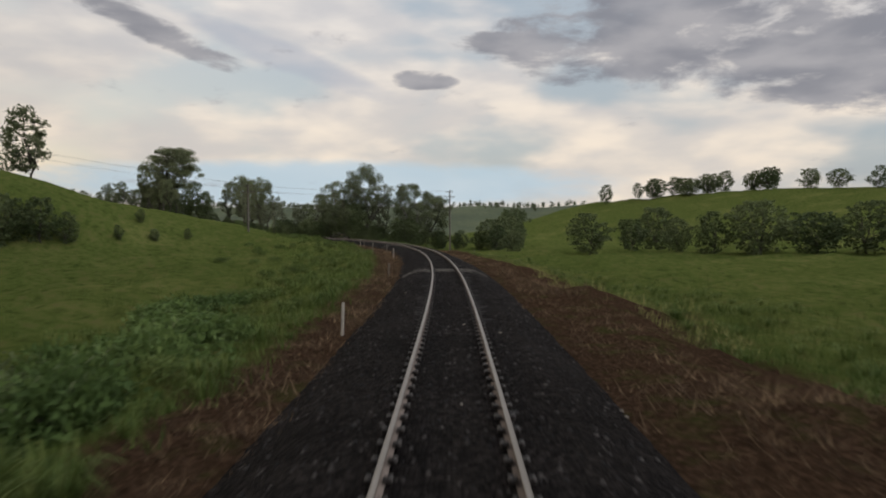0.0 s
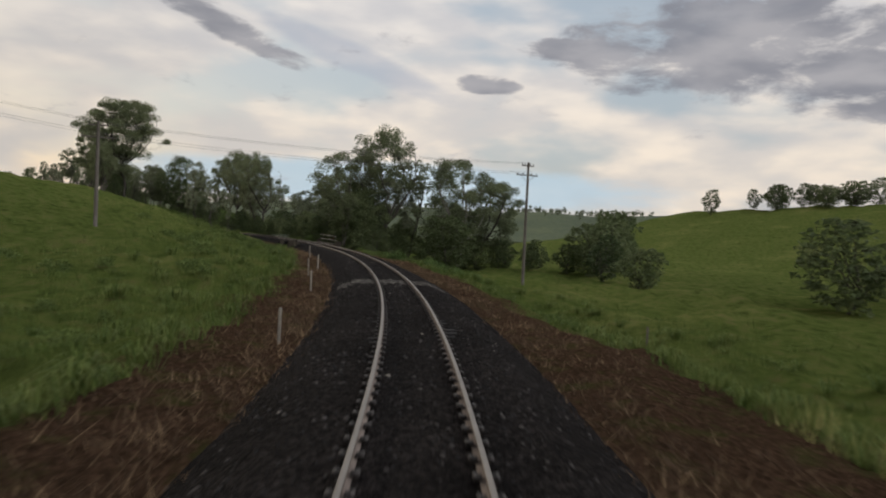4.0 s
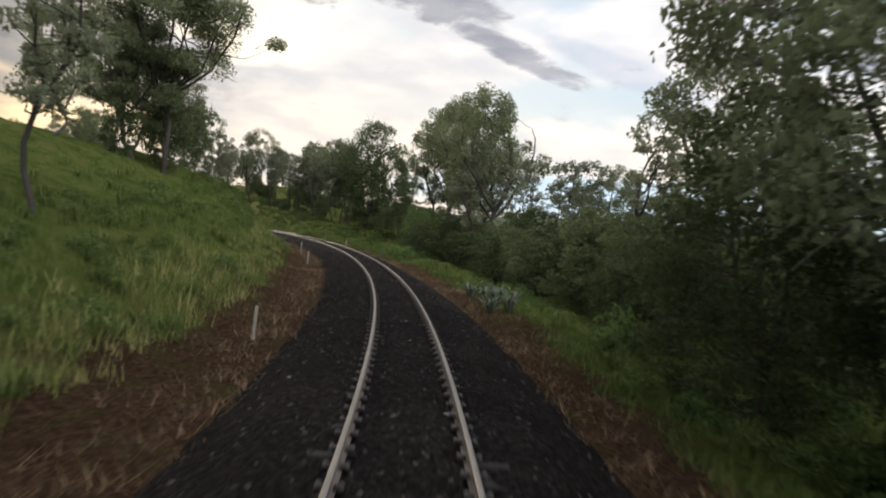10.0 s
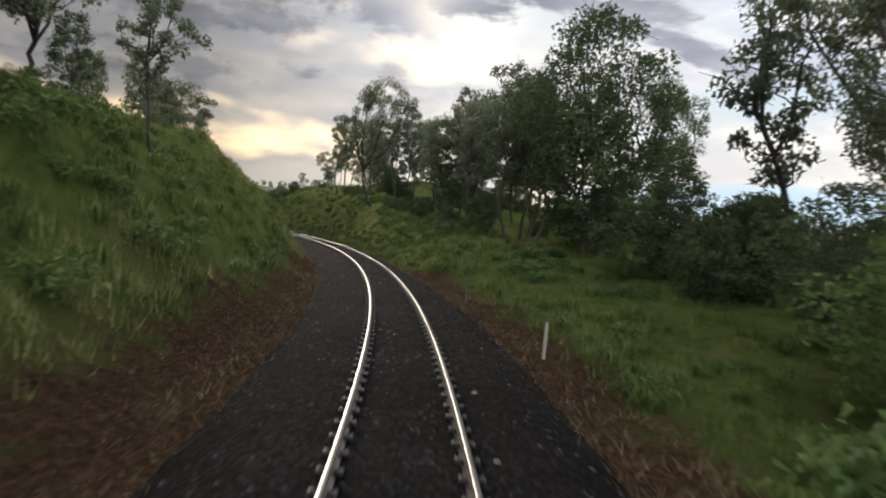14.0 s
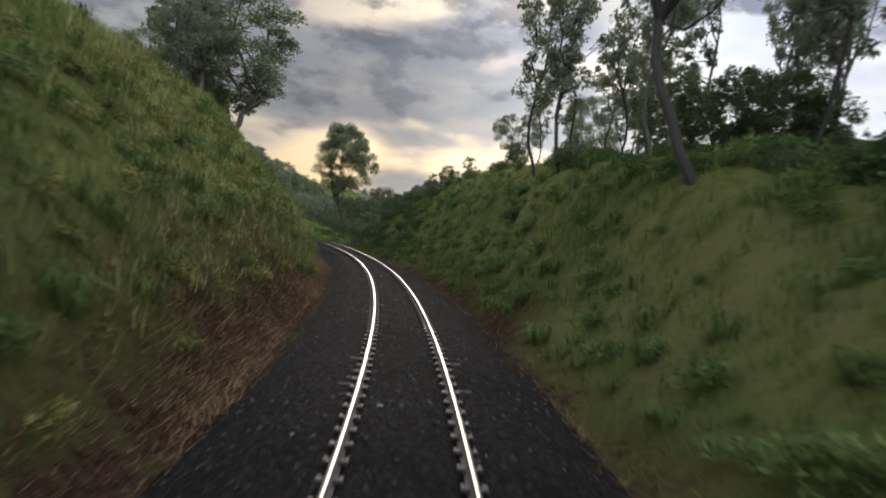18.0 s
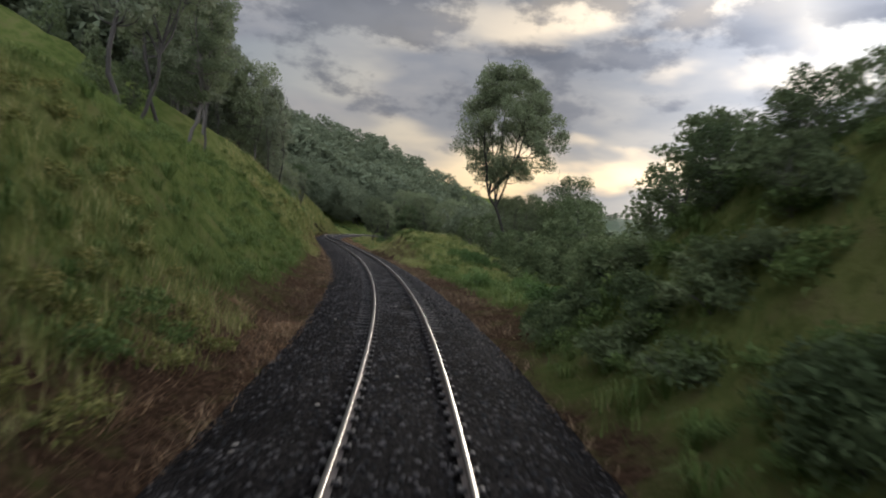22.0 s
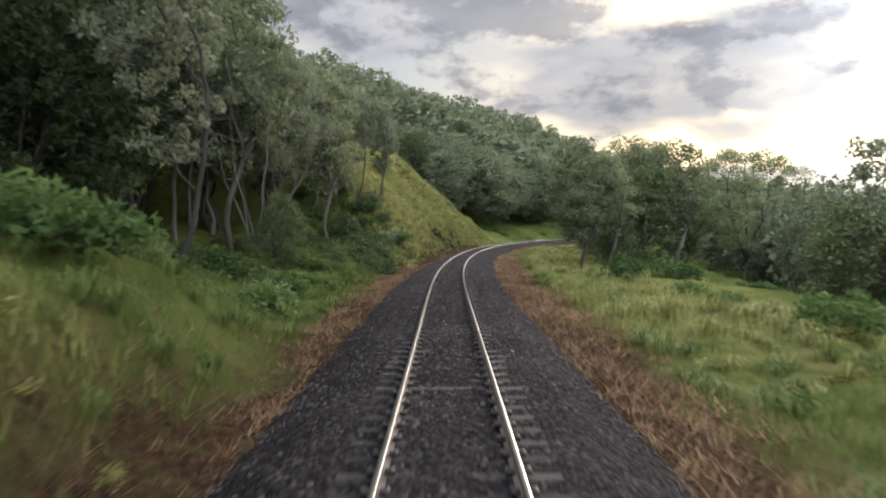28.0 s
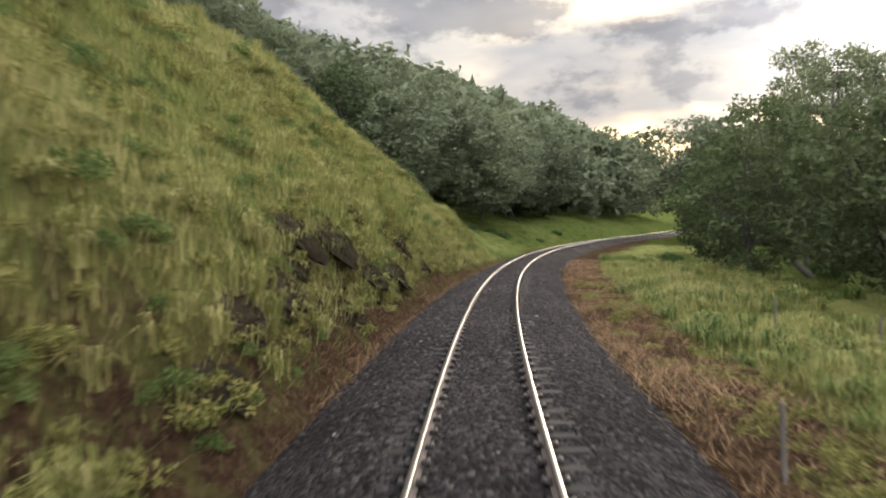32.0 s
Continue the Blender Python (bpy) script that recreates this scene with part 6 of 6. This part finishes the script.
def weeds(name, places, mat, label, seed):
    """Low leafy weeds over the banks, past counting."""
    rng = np.random.RandomState(seed)
    n = 9
    a, r = rng.rand(n) * 6.28, 0.7 * np.sqrt(rng.rand(n))
    c = np.stack([np.cos(a) * r, np.sin(a) * r, 0.2 + 0.6 * rng.rand(n) * (1.1 - r * 0.6)], 1)
    v, f = leaf_cloud(c, 0.25 + 0.15 * rng.rand(n), 36, 0.17, rng, 0.8, 0.2)
    p, q = scatter(v, f, np.concatenate(places))
    tagged(link(name, p, q, mat), label, "weeds", kind="stuff")


weeds("bank_weeds", WEEDS, LEAF_WEED, "low leafy weeds scattered over the grassy banks", 81)
weeds("golden_weeds", GOLD_WEEDS, LEAF_GOLD, "yellow-green leafy grass mounds in seed on the cutting banks", 82)


def flax(s, lat, size, seed):
    """A clump of long strap-like leaves."""
    rng = np.random.RandomState(seed)
    e = tagged(new("flax_clump"), "clump of grey-green strap-like leaves at the ballast edge", "plant", "flax clumps by the track")
    e.matrix_basis = frame_at(s, lat, ground_at(s, lat) - 0.05) @ Matrix.Diagonal((size, size, size, 1))
    for k in range(40 if size > 1.3 else 26):
        out, h = 0.30 + 0.55 * rng.rand(), 0.5 + 0.5 * rng.rand()
        verts = [(r, w * sd, z) for r, z, w in ((0.05, 0.0, 0.035), (out * 0.45, h * 0.75, 0.055), (out * 0.85, h, 0.04), (out * 1.15, h * 0.8, 0.004)) for sd in (-1, 1)]
        leaf = link("leaf", verts, [(2 * i, 2 * i + 1, 2 * i + 3, 2 * i + 2) for i in range(3)], LEAF_FLAX, e)
        leaf.matrix_basis = Matrix.Rotation(rng.rand() * 6.28, 4, "Z")


for k, (s, lat, size) in enumerate(((199.0, 4.0, 0.85), (199.4, 4.9, 1.0), (202.0, 4.9, 1.2), (204.5, 4.2, 1.0), (205.5, 5.2, 0.9), (537.2, -5.9, 1.5))):
    flax(s, lat, size, k)


# ------------------------------------------------------------------ poles, wires, posts
def power_pole(s, lat, top, spin):
    z = ground_at(s, lat)
    x, y = (float(c) for c in spot(s, lat))
    e = tagged(new("power_pole"), "weathered timber power pole with two crossarms", "power pole", "power poles along the valley")
    e.matrix_basis = Matrix.Translation((x, y, z)) @ Matrix.Rotation(spin, 4, "Z")
    h = top - z
    v, f = tube([(0, 0, -0.3), (0, 0, h * 0.5), (0, 0, h)], [0.17, 0.15, 0.12], 10)
    link("shaft", v, f, POLE_WOOD, e)
    for zz, wide in ((h - 0.35, 1.5), (h - 1.35, 2.6)):
        bm = bmesh.new()
        block(bm, (wide, 0.10, 0.12), (0, 0.14, zz), bevel=0.01)
        arm = part("crossarm", bm, POLE_WOOD, e)
        for q in (-0.46, -0.2, 0.2, 0.46):
            v, f = tube([(q * wide, 0.14, zz + 0.05), (q * wide, 0.14, zz + 0.12), (q * wide, 0.14, zz + 0.18), (q * wide, 0.14, zz + 0.25)], [0.02, 0.05, 0.035, 0.05], 8)
            link("insulator", v, f, CONCRETE, arm, "pale insulator")
    for sd in (-1, 1):
        v, f = tube([(sd * 0.9, 0.12, h - 1.35), (0, 0.12, h - 2.1)], 0.02, 5)
        link("brace", v, f, DARK_STEEL, e)
    return x, y, top


p1 = power_pole(133.7, -21.5, 10.2, 0.55)
p2 = power_pole(138.8, 19.0, 10.0, 0.55)
p0 = (p1[0] - 75, p1[1] - 40, 24.0)
along = Vector((p2[0] - p1[0], p2[1] - p1[1], 0)).normalized()
across = Vector((-along.y, along.x, 0))
for a, b in ((p0, p1), (p1, p2)):
    for o, dz_ in ((-0.65, -0.1), (0.65, -0.1), (-1.15, -1.1), (1.15, -1.1)):
        pts = []
        for k in range(17):
            t = k / 16
            q = Vector(a).lerp(Vector(b), t) + across * o
            pts.append((q.x, q.y, q.z + dz_ - 0.9 * 4 * t * (1 - t) * (0.6 if a is p1 else 1)))
        v, f = tube(pts, 0.012, 4)
        tagged(link("power_line", v, f, WIRE), "thin sagging overhead power line", "wire", "overhead power lines")


def post(s, lat, height, thick, mat, label, name="lineside_post"):
    bm = bmesh.new()
    block(bm, (thick, thick, height + 0.3), (0, 0, (height - 0.3) / 2), bevel=thick * 0.15)
    me = bpy.data.meshes.new(name)
    bm.to_mesh(me)
    bm.free()
    me.materials.append(mat)
    ob = tagged(new(name, me), label, "post", "posts along the line")
    ob.matrix_basis = frame_at(s, lat, ground_at(s, lat)) @ Matrix.Rotation(0.04 * math.sin(s), 4, "Y")


for s, lat, h in ((21, -3.3, 1.0), (46, -3.6, 0.9), (72.9, -3.5, 1.0), (88.3, -3.5, 1.0), (103.9, -3.9, 1.0), (111.4, -4.3, 1.05), (119.7, -3.7, 1.0), (136.8, -3.5, 1.1), (236.9, -3.8, 1.05), (190, -3.9, 0.9), (222, -3.9, 0.9), (258, 3.9, 1.0)):
    post(s, lat, h, 0.075, POST_PALE, "pale weathered timber post in dead grass beside the ballast")
for s, lat, h in ((237.2, 3.8, 1.1), (270.5, 3.7, 1.2), (94, 9.0, 1.1), (476.4, 8.0, 1.3), (550, 3.7, 1.0), (556, 9, 1.1), (560, 10, 1.1), (563, 8.5, 1.1)):
    post(s, lat, h, 0.06, POLE_WOOD, "thin dark weathered post in the grass")


# ------------------------------------------------------------------ rock faces in the cuttings
def outcrop(s, u, size, seed):
    rng = np.random.RandomState(seed)
    bm = bmesh.new()
    bmesh.ops.create_icosphere(bm, subdivisions=3, radius=1.0)
    for v in bm.verts:
        n = noise.fractal(v.co * 1.7 + Vector((seed * 3.1, 0, 0)), 1.0, 2.1, 4)
        v.co = v.co * (1 + 0.45 * n)
        v.co.x = round(v.co.x * 4) / 4 * 0.4 + v.co.x * 0.6
    me = bpy.data.meshes.new("rock_outcrop")
    bm.to_mesh(me)
    bm.free()
    me.materials.append(ROCK)
    ob = tagged(new("rock_outcrop", me), "dark bare rock showing through the grass of the cutting", "rock")
    ob.matrix_basis = frame_at(s, -u, ground_at(s, -u) - 0.10 * size) @ Matrix.Rotation(-0.72, 4, "Y") @ Matrix.Rotation(0.5 * rng.normal(), 4, "X") @ Matrix.Diagonal((0.17 * size, size * 0.95, size * 0.85, 1))


STRATA = np.random.RandomState(17)
ROCKS = [(558 + 20 * STRATA.rand() ** 1.5, 3.7 + 1.5 * STRATA.rand(), 0.35 + 0.45 * STRATA.rand()) for _ in range(22)]
ROCKS += [(s, u, size) for s, u, size in ((562.5, 5.0, 1.5), (565.5, 4.6, 1.3), (569, 4.5, 1.4), (573, 4.8, 1.2), (559.5, 5.2, 1.2), (556.5, 4.7, 1.1), (553.5, 4.6, 1.0), (551.5, 4.2, 0.9), (576, 4.4, 1.0), (567, 5.6, 1.1), (561, 4.2, 1.0))]
for k, (s, u, size) in enumerate(ROCKS):
    outcrop(s, u, size, k)

# ------------------------------------------------------------------ sleepers passed nearest, one by one
for k in np.where(~rest)[0]:
    share("sleeper", SLEEPER_MESH, track, Matrix(laid[k].tolist()))
